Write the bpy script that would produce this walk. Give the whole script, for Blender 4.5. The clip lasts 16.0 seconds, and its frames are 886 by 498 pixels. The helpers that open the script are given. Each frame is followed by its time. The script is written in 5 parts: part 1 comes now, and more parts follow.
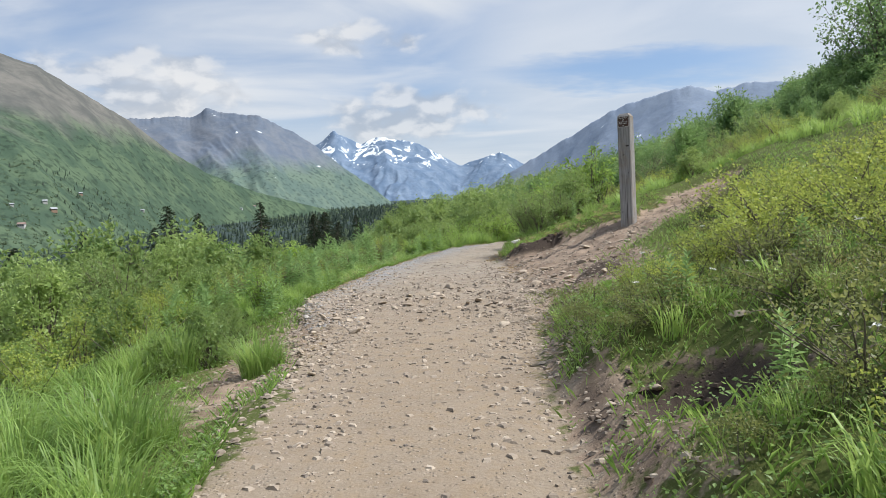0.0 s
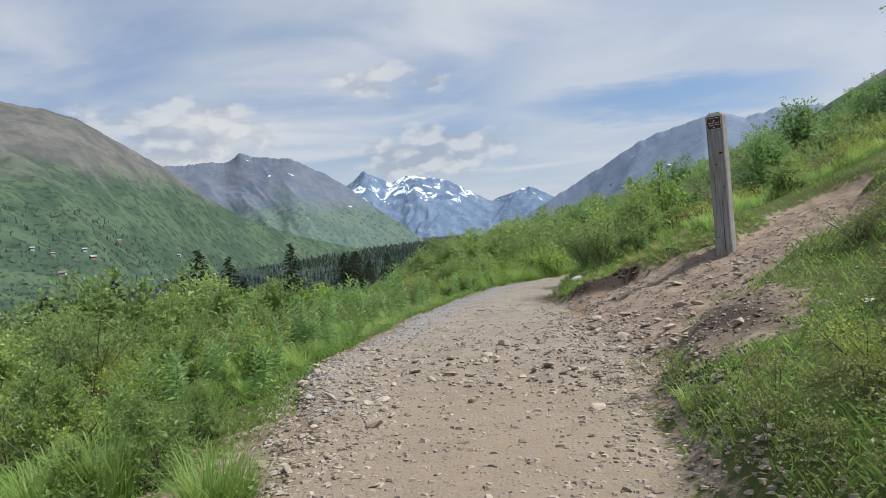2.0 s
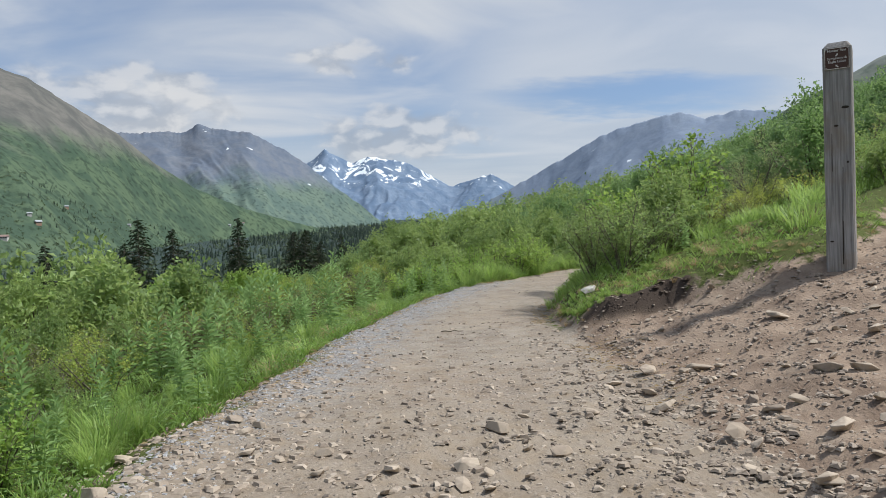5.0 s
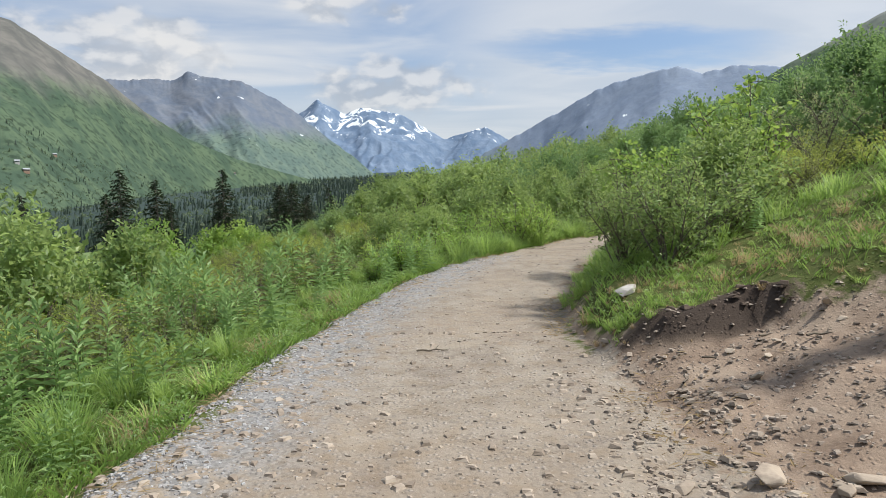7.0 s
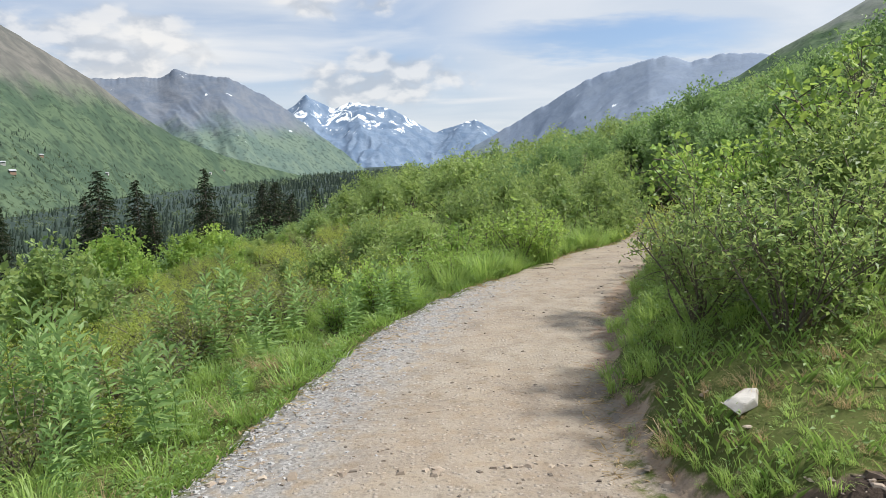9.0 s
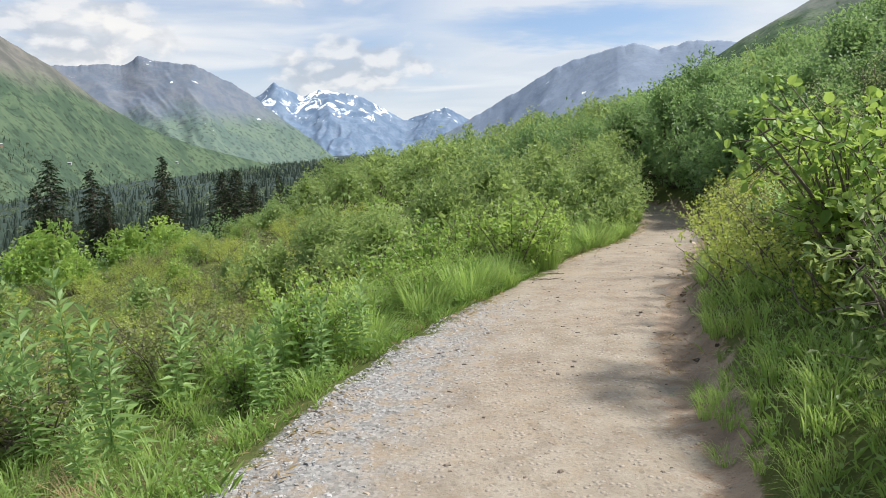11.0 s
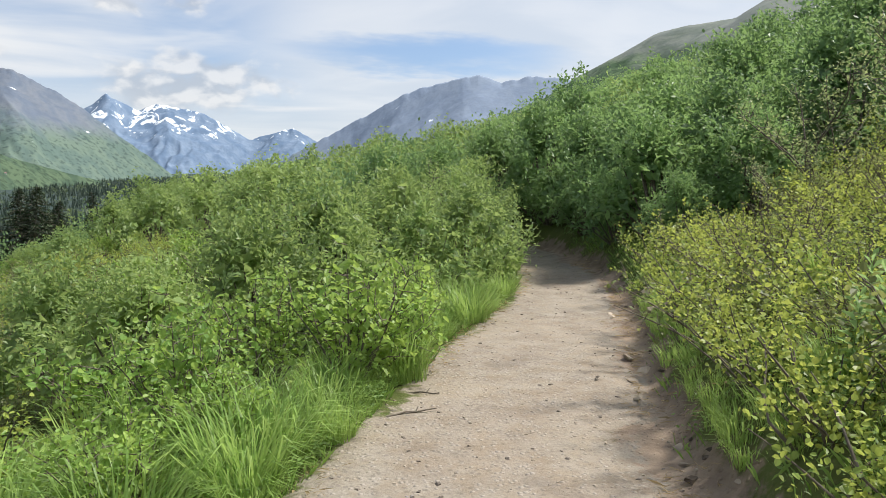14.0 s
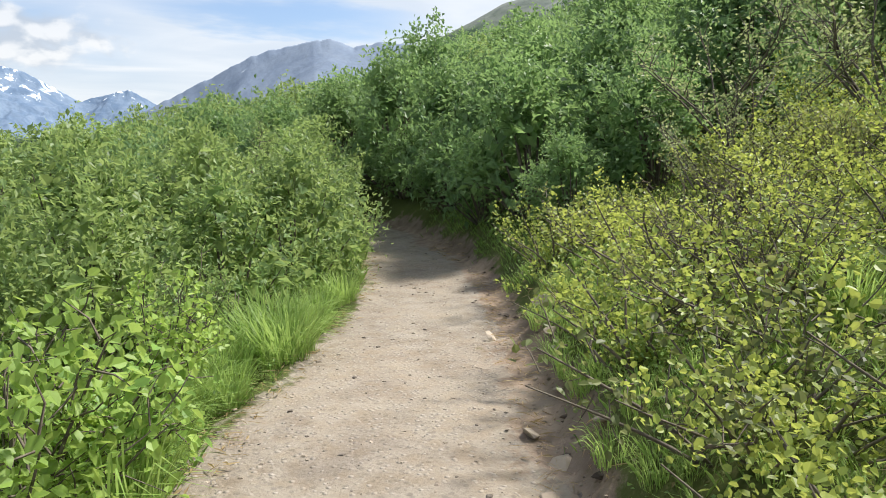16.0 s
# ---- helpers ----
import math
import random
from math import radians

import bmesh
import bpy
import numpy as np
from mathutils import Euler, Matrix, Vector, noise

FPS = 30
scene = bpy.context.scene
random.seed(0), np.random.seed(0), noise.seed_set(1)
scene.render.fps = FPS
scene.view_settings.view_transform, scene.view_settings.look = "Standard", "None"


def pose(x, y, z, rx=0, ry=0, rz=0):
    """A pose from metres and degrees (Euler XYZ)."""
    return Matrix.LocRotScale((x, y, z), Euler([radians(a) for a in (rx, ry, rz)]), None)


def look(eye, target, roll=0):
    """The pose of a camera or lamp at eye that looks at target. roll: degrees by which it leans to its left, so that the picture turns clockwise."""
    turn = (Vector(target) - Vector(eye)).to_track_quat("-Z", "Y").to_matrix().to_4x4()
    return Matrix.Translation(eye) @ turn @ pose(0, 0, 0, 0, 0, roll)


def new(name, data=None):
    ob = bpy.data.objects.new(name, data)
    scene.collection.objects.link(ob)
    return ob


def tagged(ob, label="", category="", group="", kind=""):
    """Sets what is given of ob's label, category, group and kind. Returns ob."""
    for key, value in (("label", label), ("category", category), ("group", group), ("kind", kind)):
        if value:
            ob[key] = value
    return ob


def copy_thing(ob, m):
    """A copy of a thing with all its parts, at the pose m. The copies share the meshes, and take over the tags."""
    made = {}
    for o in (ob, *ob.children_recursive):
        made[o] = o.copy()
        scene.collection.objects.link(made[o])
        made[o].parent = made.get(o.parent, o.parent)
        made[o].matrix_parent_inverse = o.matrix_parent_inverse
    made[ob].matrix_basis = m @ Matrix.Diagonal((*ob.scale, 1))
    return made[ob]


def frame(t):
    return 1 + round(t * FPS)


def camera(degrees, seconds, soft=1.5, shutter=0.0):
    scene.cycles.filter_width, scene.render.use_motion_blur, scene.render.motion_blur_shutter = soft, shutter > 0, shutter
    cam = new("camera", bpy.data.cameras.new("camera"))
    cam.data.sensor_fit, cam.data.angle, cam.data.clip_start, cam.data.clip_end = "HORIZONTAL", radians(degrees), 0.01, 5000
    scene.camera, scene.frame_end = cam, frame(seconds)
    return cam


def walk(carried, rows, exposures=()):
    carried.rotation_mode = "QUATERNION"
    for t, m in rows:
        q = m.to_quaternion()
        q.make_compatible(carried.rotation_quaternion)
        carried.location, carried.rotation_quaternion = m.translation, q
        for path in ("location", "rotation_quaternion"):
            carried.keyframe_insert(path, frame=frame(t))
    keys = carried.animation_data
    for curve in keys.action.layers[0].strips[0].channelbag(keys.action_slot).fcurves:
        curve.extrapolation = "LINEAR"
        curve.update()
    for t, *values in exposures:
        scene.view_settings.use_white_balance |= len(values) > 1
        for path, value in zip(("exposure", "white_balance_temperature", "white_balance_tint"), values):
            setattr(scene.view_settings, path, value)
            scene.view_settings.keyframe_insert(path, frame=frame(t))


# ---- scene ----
cam = camera(63.1, 16.0, soft=0.85)
PATH = [
    (0, (0.032, 0.387, 1.222), (0.031, 2.386, 1.15), -2.6),
    (0.5, (0.017, 0.958, 1.199), (-0.03, 2.957, 1.138), -1.5),
    (1, (-0.027, 1.534, 1.21), (-0.095, 3.532, 1.155), -1.3),
    (1.5, (-0.073, 2.136, 1.217), (-0.184, 4.133, 1.194), -1.2),
    (2, (-0.141, 2.773, 1.235), (-0.225, 4.771, 1.268), -4.4),
    (2.5, (-0.158, 3.387, 1.231), (-0.285, 5.378, 1.375), -1.8),
    (3, (-0.2, 3.991, 1.235), (-0.279, 5.986, 1.363), -1.7),
    (3.5, (-0.153, 4.592, 1.251), (-0.224, 6.589, 1.322), -2.5),
    (4, (-0.164, 5.15, 1.259), (-0.177, 7.149, 1.293), -2.8),
    (4.5, (-0.207, 5.711, 1.274), (-0.185, 7.71, 1.274), -1.6),
    (5, (-0.228, 6.318, 1.333), (-0.197, 8.318, 1.317), -1.5),
    (5.2, (-0.244, 6.54, 1.351), (-0.2, 8.539, 1.328), -1.4),
    (7.3, (-0.052, 8.891, 1.581), (-0.002, 10.884, 1.424), -0.7),
    (7.5, (-0.03, 9.143, 1.626), (0.035, 11.136, 1.466), -1.0),
    (8, (0.017, 9.686, 1.675), (0.102, 11.677, 1.515), -1.2),
    (8.5, (0.025, 10.272, 1.72), (0.096, 12.265, 1.561), -1.7),
    (8.7, (0.034, 10.505, 1.729), (0.102, 12.498, 1.569), -1.8),
    (10.8, (0.174, 13.085, 1.688), (0.297, 15.071, 1.486), -2.6),
    (11, (0.169, 13.372, 1.696), (0.316, 15.357, 1.496), -2.2),
    (11.5, (0.248, 13.986, 1.727), (0.428, 15.97, 1.55), -2.1),
    (12, (0.282, 14.534, 1.747), (0.508, 16.515, 1.594), -2.0),
    (12.5, (0.394, 15.098, 1.775), (0.676, 17.074, 1.636), -2.0),
    (13, (0.499, 15.636, 1.797), (0.845, 17.601, 1.663), -2.0),
    (13.5, (0.648, 16.14, 1.785), (1.074, 18.089, 1.642), -1.4),
    (14, (0.815, 16.697, 1.809), (1.378, 18.611, 1.664), -0.7),
    (14.5, (1.044, 17.192, 1.817), (1.729, 19.064, 1.656), -0.2),
    (15, (1.265, 17.714, 1.807), (2.058, 19.541, 1.622), -0.2),
    (15.5, (1.53, 18.227, 1.805), (2.424, 20.001, 1.572), 0.1),
    (16, (1.772, 18.715, 1.826), (2.699, 20.471, 1.586), -0.7),
]
walk(cam, [(t, look(eye, target, roll)) for t, eye, target, roll in PATH],
     exposures=((0, 0.2, 6250, 10), (1.5, 0.15, 6200, 10), (2.5, -0.14, 6150, 10), (3.5, -0.12, 6150, 10), (5.0, -0.04, 6200, 10), (8.0, 0.25, 6450, 10), (11.0, 0.4, 6500, 10), (13.0, 0.36, 6500, 10), (15.0, 0.42, 6500, 10), (16.0, 0.55, 6500, 10)))

# ---------------------------------------------------------------- light
SUN_AZ, SUN_EL = 90.0, 55.0
sun_dir = Vector((math.sin(radians(SUN_AZ)) * math.cos(radians(SUN_EL)), math.cos(radians(SUN_AZ)) * math.cos(radians(SUN_EL)), math.sin(radians(SUN_EL))))
sun = new("sun", bpy.data.lights.new("sun", "SUN"))
sun.data.energy, sun.data.angle, sun.data.color = 4.9, radians(6.0), (1.0, 0.95, 0.88)
sun.matrix_world = look(sun_dir * 60, (0, 0, 0))



class Nodes:
    """A small builder for node trees."""

    def __init__(self, tree):
        self.t = tree
        tree.nodes.clear()

    def n(self, kind, inputs=None, **props):
        node = self.t.nodes.new(kind)
        for k, v in props.items():
            setattr(node, k, v)
        for k, v in (inputs or {}).items():
            sock = node.inputs[k]
            if isinstance(v, bpy.types.NodeSocket):
                self.t.links.new(v, sock)
            else:
                sock.default_value = v
        return node

    def math(self, op, a, b=0.0, c=0.0, clamp=False):
        return self.n("ShaderNodeMath", {0: a, 1: b, 2: c}, operation=op, use_clamp=clamp).outputs[0]

    def ramp(self, v, lo, hi, a=0.0, b=1.0):
        return self.n("ShaderNodeMapRange", {"Value": v, "From Min": lo, "From Max": hi, "To Min": a, "To Max": b}, interpolation_type="SMOOTHSTEP").outputs[0]

    def mix(self, f, a, b, blend="MIX"):
        node = self.n("ShaderNodeMix", None, data_type="RGBA", blend_type=blend)
        for i, v in ((0, f), (6, a), (7, b)):
            if isinstance(v, bpy.types.NodeSocket):
                self.t.links.new(v, node.inputs[i])
            else:
                node.inputs[i].default_value = v if i == 0 else (*v, 1)
        return node.outputs[2]

    def noise(self, vec, scale, detail=4.0, rough=0.55, dist=0.0):
        return self.n("ShaderNodeTexNoise", {"Vector": vec, "Scale": scale, "Detail": detail, "Roughness": rough, "Distortion": dist}).outputs[0]


def make_world():
    w = bpy.data.worlds.new("sky")
    scene.world = w
    w.use_nodes = True
    k = Nodes(w.node_tree)
    way = k.n("ShaderNodeTexCoord").outputs["Generated"]
    sep = k.n("ShaderNodeSeparateXYZ", {0: way}).outputs
    sky = k.n("ShaderNodeTexSky", None, sky_type="NISHITA", sun_disc=False, sun_elevation=radians(SUN_EL), sun_rotation=radians(SUN_AZ), air_density=1.0, dust_density=1.5).outputs[0]
    blue = k.mix(1.0, sky, (0.120, 0.134, 0.152), "MULTIPLY")
    up = k.math("MAXIMUM", sep[2], 0.0)
    # thin high cloud, drawn out sideways, on a plane overhead
    den = k.math("ADD", up, 0.12)
    px, py = k.math("DIVIDE", sep[0], den), k.math("DIVIDE", sep[1], den)
    flat = k.n("ShaderNodeCombineXYZ", {0: px, 1: k.math("MULTIPLY", py, 1.6), 2: 0.3}).outputs[0]
    veil = k.noise(flat, 0.38, 6, 0.50, 0.6)
    veil2 = k.noise(flat, 1.3, 5, 0.5, 0.8)
    cover = k.math("ADD", k.math("MULTIPLY", veil, 0.75), k.math("MULTIPLY", veil2, 0.25))
    cover = k.math("ADD", k.ramp(cover, 0.34, 0.66), 0.05, clamp=True)
    # a gap in the veil over the far ridge
    az = k.math("MULTIPLY", k.math("ARCTAN2", sep[0], sep[1]), 57.2958)
    el = k.math("MULTIPLY", k.math("ARCSINE", sep[2]), 57.2958)
    wob = k.math("MULTIPLY", k.math("SUBTRACT", k.noise(flat, 1.3, 5, 0.6), 0.5), 5.0)
    ga = k.math("POWER", k.math("DIVIDE", k.math("SUBTRACT", az, 15.5), 8.5), 2.0)
    slope = k.math("MULTIPLY", k.math("SUBTRACT", az, 15.0), -0.06)
    ge = k.math("POWER", k.math("DIVIDE", k.math("SUBTRACT", k.math("ADD", el, k.math("MULTIPLY", wob, 0.9)), k.math("ADD", slope, 10.9)), 1.1), 2.0)
    gap = k.math("MULTIPLY", k.ramp(k.math("ADD", ga, ge), 0.0, 2.4, 1.0, 0.0), 0.75)
    cover = k.math("SUBTRACT", cover, gap, clamp=True)
    low = k.math("MAXIMUM", k.ramp(el, 3.0, 15.0, 1.0, 0.0), k.math("MULTIPLY", k.ramp(el, 12.0, 34.0, 0.95, 0.0), k.ramp(az, -8.0, 10.0)))
    cover = k.math("MAXIMUM", cover, k.math("MULTIPLY", low, k.math("SUBTRACT", 0.85, gap)), clamp=True)
    tone = k.ramp(veil2, 0.3, 0.7)
    white = k.mix(tone, (0.70, 0.75, 0.81), (0.84, 0.86, 0.88))
    col = k.mix(cover, blue, white)
    # heaped clouds over the snow peaks
    dome = k.n("ShaderNodeCombineXYZ", {0: az, 1: k.math("MULTIPLY", el, 1.7), 2: 0.0}).outputs[0]
    puff = k.noise(dome, 0.30, 6, 0.48, 0.2)
    puff_hi = k.noise(k.n("ShaderNodeVectorMath", {0: dome, 1: (0.5, -1.1, 0.0)}, operation="ADD").outputs[0], 0.30, 6, 0.48, 0.2)

    def heap(a0, e0, wa, we):
        q = k.math("ADD", k.math("POWER", k.math("DIVIDE", k.math("SUBTRACT", az, a0), wa), 2.0), k.math("POWER", k.math("DIVIDE", k.math("SUBTRACT", el, e0), we), 2.0))
        return k.math("SUBTRACT", 1.0, q)

    hp = k.math("MAXIMUM", heap(-2.5, 8.6, 8.0, 2.6), heap(-22.0, 10.6, 8.5, 3.0))
    hp = k.math("MAXIMUM", hp, k.math("SUBTRACT", heap(-6.0, 14.4, 6.0, 1.6), 0.25))
    dens = k.ramp(k.math("ADD", k.math("MULTIPLY", k.math("MAXIMUM", hp, -1.0), 0.33), puff), 0.52, 0.76)
    lit = k.ramp(k.math("SUBTRACT", puff, puff_hi), -0.10, 0.10)
    heapcol = k.mix(lit, (0.50, 0.54, 0.60), (0.93, 0.91, 0.88))
    col = k.mix(k.math("MULTIPLY", dens, 0.62), col, heapcol)
    bg = k.n("ShaderNodeBackground", {"Color": col, "Strength": 0.80}).outputs[0]
    k.n("ShaderNodeOutputWorld", {"Surface": bg})


make_world()

# ---------------------------------------------------------------- materials


def material(name):
    m = bpy.data.materials.new(name)
    m.use_nodes = True
    k = Nodes(m.node_tree)
    k.pos = k.n("ShaderNodeNewGeometry").outputs["Position"]
    return m, k


def finish(k, color, rough, bump=None, dist=0.01, strength=0.5, spec=0.3, translucent=None):
    p = k.n("ShaderNodeBsdfPrincipled", {"Roughness": rough, "Specular IOR Level": spec})
    if isinstance(color, bpy.types.NodeSocket):
        k.t.links.new(color, p.inputs["Base Color"])
    else:
        p.inputs["Base Color"].default_value = (*color, 1)
    if bump is not None:
        b = k.n("ShaderNodeBump", {"Height": bump, "Distance": dist, "Strength": strength}).outputs[0]
        k.t.links.new(b, p.inputs["Normal"])
    out = p.outputs[0]
    if translucent is not None:
        tr = k.n("ShaderNodeBsdfTranslucent", {"Color": translucent}).outputs[0]
        out = k.n("ShaderNodeMixShader", {0: 0.37, 1: out, 2: tr}).outputs[0]
    k.n("ShaderNodeOutputMaterial", {"Surface": out})


def leaf_material(name, dark, bright, yellow):
    m, k = material(name)
    dark, bright, yellow = tuple(v * 0.74 for v in dark), tuple(v * 1.12 for v in bright), tuple(v * 1.22 for v in yellow)
    geo = k.n("ShaderNodeNewGeometry").outputs["Random Per Island"]
    obr = k.n("ShaderNodeObjectInfo").outputs["Random"]
    c = k.mix(geo, dark, bright)
    c = k.mix(k.math("MULTIPLY", k.ramp(obr, 0.2, 1.0), 0.55), c, yellow)
    c = k.mix(k.math("MULTIPLY", k.ramp(k.math("FRACT", k.math("MULTIPLY", geo, 13.7)), 0.55, 1.0), 0.7), c, yellow)
    c = k.mix(k.math("MULTIPLY", k.math("FRACT", k.math("MULTIPLY", obr, 7.3)), 0.5), c, dark)
    patch = k.noise(k.pos, 1.6, 3)
    c = k.mix(k.ramp(patch, 0.35, 0.7, 0.0, 0.45), c, dark)
    tc = k.mix(0.5, c, tuple(min(1, v * 1.8) for v in yellow))
    finish(k, c, 0.48, spec=0.32, translucent=tc)
    return m


WILLOW = leaf_material("willow_leaf", (0.078, 0.145, 0.046), (0.215, 0.335, 0.110), (0.330, 0.410, 0.130))
ALDER = leaf_material("alder_leaf", (0.095, 0.200, 0.040), (0.235, 0.395, 0.085), (0.350, 0.450, 0.100))
BIRCH = leaf_material("birch_leaf", (0.115, 0.190, 0.038), (0.280, 0.390, 0.080), (0.430, 0.470, 0.100))
HEATH = leaf_material("heath_leaf", (0.070, 0.100, 0.040), (0.175, 0.220, 0.075), (0.270, 0.285, 0.090))
THICKET = leaf_material("thicket_leaf", (0.088, 0.170, 0.070), (0.180, 0.310, 0.120), (0.240, 0.345, 0.118))
GRASS = leaf_material("grass_blade", (0.120, 0.215, 0.045), (0.275, 0.430, 0.105), (0.345, 0.460, 0.125))
HERB = leaf_material("herb_leaf", (0.090, 0.180, 0.050), (0.215, 0.350, 0.110), (0.290, 0.400, 0.125))
PALE_LEAF = leaf_material("pale_willow_leaf", (0.130, 0.185, 0.075), (0.270, 0.335, 0.150), (0.360, 0.400, 0.170))
SPRUCE = leaf_material("spruce_needle", (0.012, 0.026, 0.014), (0.032, 0.055, 0.024), (0.04, 0.055, 0.022))
FIREWEED = leaf_material("fireweed_leaf", (0.125, 0.235, 0.075), (0.265, 0.410, 0.145), (0.330, 0.450, 0.170))
STRAW = leaf_material("dry_grass", (0.28, 0.21, 0.11), (0.45, 0.36, 0.20), (0.40, 0.30, 0.16))


def bark_material():
    m, k = material("bark")
    n = k.noise(k.pos, 35, 5)
    finish(k, k.mix(n, (0.06, 0.05, 0.04), (0.20, 0.17, 0.13)), 0.85, n, 0.004, 0.6)
    return m


BARK = bark_material()


def ground_material():
    m, k = material("ground_cover_soil")
    att = {a: k.n("ShaderNodeAttribute", None, attribute_name=a).outputs["Fac"] for a in ("path", "soil", "gravel", "far", "humus_shade", "woods_haze")}
    big, mid, fine = k.noise(k.pos, 0.55, 4), k.noise(k.pos, 4.5, 6, 0.6), k.noise(k.pos, 45, 6, 0.65)
    grit = k.n("ShaderNodeTexVoronoi", {"Vector": k.pos, "Scale": 55.0, "Randomness": 1.0})
    turf = k.mix(mid, (0.044, 0.060, 0.016), (0.112, 0.136, 0.036))
    turf = k.mix(k.ramp(fine, 0.5, 0.75, 0.0, 0.6), turf, (0.176, 0.144, 0.072))
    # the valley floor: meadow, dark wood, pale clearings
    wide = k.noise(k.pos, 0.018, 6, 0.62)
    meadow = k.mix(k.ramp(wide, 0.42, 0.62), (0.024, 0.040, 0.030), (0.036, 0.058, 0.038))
    # far woods with distance haze painted in: blue-green mixed in by range
    meadow = k.mix(k.math("MULTIPLY", att["woods_haze"], 0.8), meadow, (0.042, 0.064, 0.060))
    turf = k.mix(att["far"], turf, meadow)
    tan = k.mix(k.ramp(mid, 0.3, 0.75), (0.230, 0.190, 0.142), (0.335, 0.292, 0.230))
    tan = k.mix(k.ramp(big, 0.40, 0.65, 0.0, 0.45), tan, (0.275, 0.212, 0.150))
    tan = k.mix(k.ramp(fine, 0.52, 0.72, 0.0, 0.55), tan, (0.152, 0.124, 0.100))
    cell = k.n("ShaderNodeTexVoronoi", {"Vector": k.pos, "Scale": 38.0, "Randomness": 1.0})
    shade = k.n("ShaderNodeSeparateColor", {0: cell.outputs["Color"]}).outputs[0]
    tan = k.mix(k.math("MULTIPLY", k.ramp(shade, 0.62, 0.9), k.ramp(cell.outputs["Distance"], 0.35, 0.6, 0.5, 0.0)), tan, (0.376, 0.336, 0.288))
    tan = k.mix(k.math("MULTIPLY", k.ramp(shade, 0.30, 0.08), k.ramp(cell.outputs["Distance"], 0.35, 0.6, 0.5, 0.0)), tan, (0.120, 0.100, 0.080))
    worn = k.noise(k.pos, 1.7, 5, 0.65, 0.8)
    tan = k.mix(k.ramp(worn, 0.50, 0.68, 0.0, 0.6), tan, (0.330, 0.280, 0.212))
    tan = k.mix(k.ramp(worn, 0.46, 0.32, 0.0, 0.55), tan, (0.172, 0.136, 0.104))
    along = k.n("ShaderNodeSeparateXYZ", {0: k.pos}).outputs[1]
    ochre = k.math("MULTIPLY", k.ramp(k.math("ADD", along, k.math("MULTIPLY", big, 5.0)), 15.0, 9.0), k.ramp(mid, 0.25, 0.6, 0.35, 0.75))
    tan = k.mix(ochre, tan, (0.262, 0.196, 0.126))
    grey = k.mix(grit.outputs["Color"], (0.128, 0.128, 0.124), (0.336, 0.328, 0.312))
    gm = k.math("MULTIPLY", att["gravel"], k.ramp(k.noise(k.pos, 9, 5), 0.33, 0.58))
    tan = k.mix(gm, tan, grey)
    red = k.mix(k.ramp(mid, 0.3, 0.7), (0.190, 0.138, 0.100), (0.335, 0.258, 0.190))
    red = k.mix(k.ramp(fine, 0.5, 0.75, 0.0, 0.5), red, (0.240, 0.192, 0.152))
    soilvar = k.noise(k.pos, 2.3, 6, 0.68, 0.6)
    red = k.mix(k.ramp(soilvar, 0.52, 0.68, 0.0, 0.7), red, (0.330, 0.265, 0.200))
    red = k.mix(k.ramp(soilvar, 0.44, 0.30, 0.0, 0.5), red, (0.125, 0.092, 0.070))
    # dark humus, with the shade of the cut banks painted into its colour
    red = k.mix(k.math("MULTIPLY", k.ramp(att["humus_shade"], 0.2, 0.7), 0.95), red, (0.046, 0.035, 0.028))
    edge = k.math("MULTIPLY", k.math("SUBTRACT", k.noise(k.pos, 9, 6, 0.65), 0.5), 1.5)
    pm = k.ramp(k.math("ADD", att["path"], edge), 0.35, 0.65)
    sm = k.ramp(k.math("ADD", att["soil"], edge), 0.35, 0.65)
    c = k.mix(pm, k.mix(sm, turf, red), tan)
    h = k.math("ADD", k.math("MULTIPLY", fine, 0.9), k.math("MULTIPLY", k.ramp(shade, 0.5, 1.0), k.ramp(cell.outputs["Distance"], 0.1, 0.5, 1.2, 0.0)))
    finish(k, c, 0.92, h, 0.014, 0.65, spec=0.15)
    return m


def rock_material(name, a, b):
    m, k = material(name)
    r = k.n("ShaderNodeObjectInfo").outputs["Random"]
    isl = k.n("ShaderNodeNewGeometry").outputs["Random Per Island"]
    n, f = k.noise(k.pos, 14, 5), k.noise(k.pos, 90, 5)
    c = k.mix(k.math("FRACT", k.math("ADD", r, isl)), a, b)
    c = k.mix(k.ramp(n, 0.45, 0.7, 0.0, 0.6), c, (0.20, 0.16, 0.125))
    finish(k, c, 0.85, k.math("ADD", n, k.math("MULTIPLY", f, 0.4)), 0.006, 0.7, spec=0.25)
    return m


ROCK = rock_material("field_stone", (0.285, 0.235, 0.180), (0.48, 0.405, 0.315))
PALE_ROCK = rock_material("pale_stone", (0.39, 0.375, 0.345), (0.46, 0.445, 0.41))
GRAVEL = rock_material("gravel_stone", (0.220, 0.180, 0.138), (0.430, 0.365, 0.290))
DARK_GRAVEL = rock_material("dark_gravel_stone", (0.105, 0.088, 0.072), (0.200, 0.170, 0.142))
RUBBLE = rock_material("rubble_stone", (0.190, 0.152, 0.118), (0.410, 0.345, 0.278))
GREY_GRAVEL = rock_material("grey_gravel_stone", (0.218, 0.218, 0.218), (0.420, 0.420, 0.412))


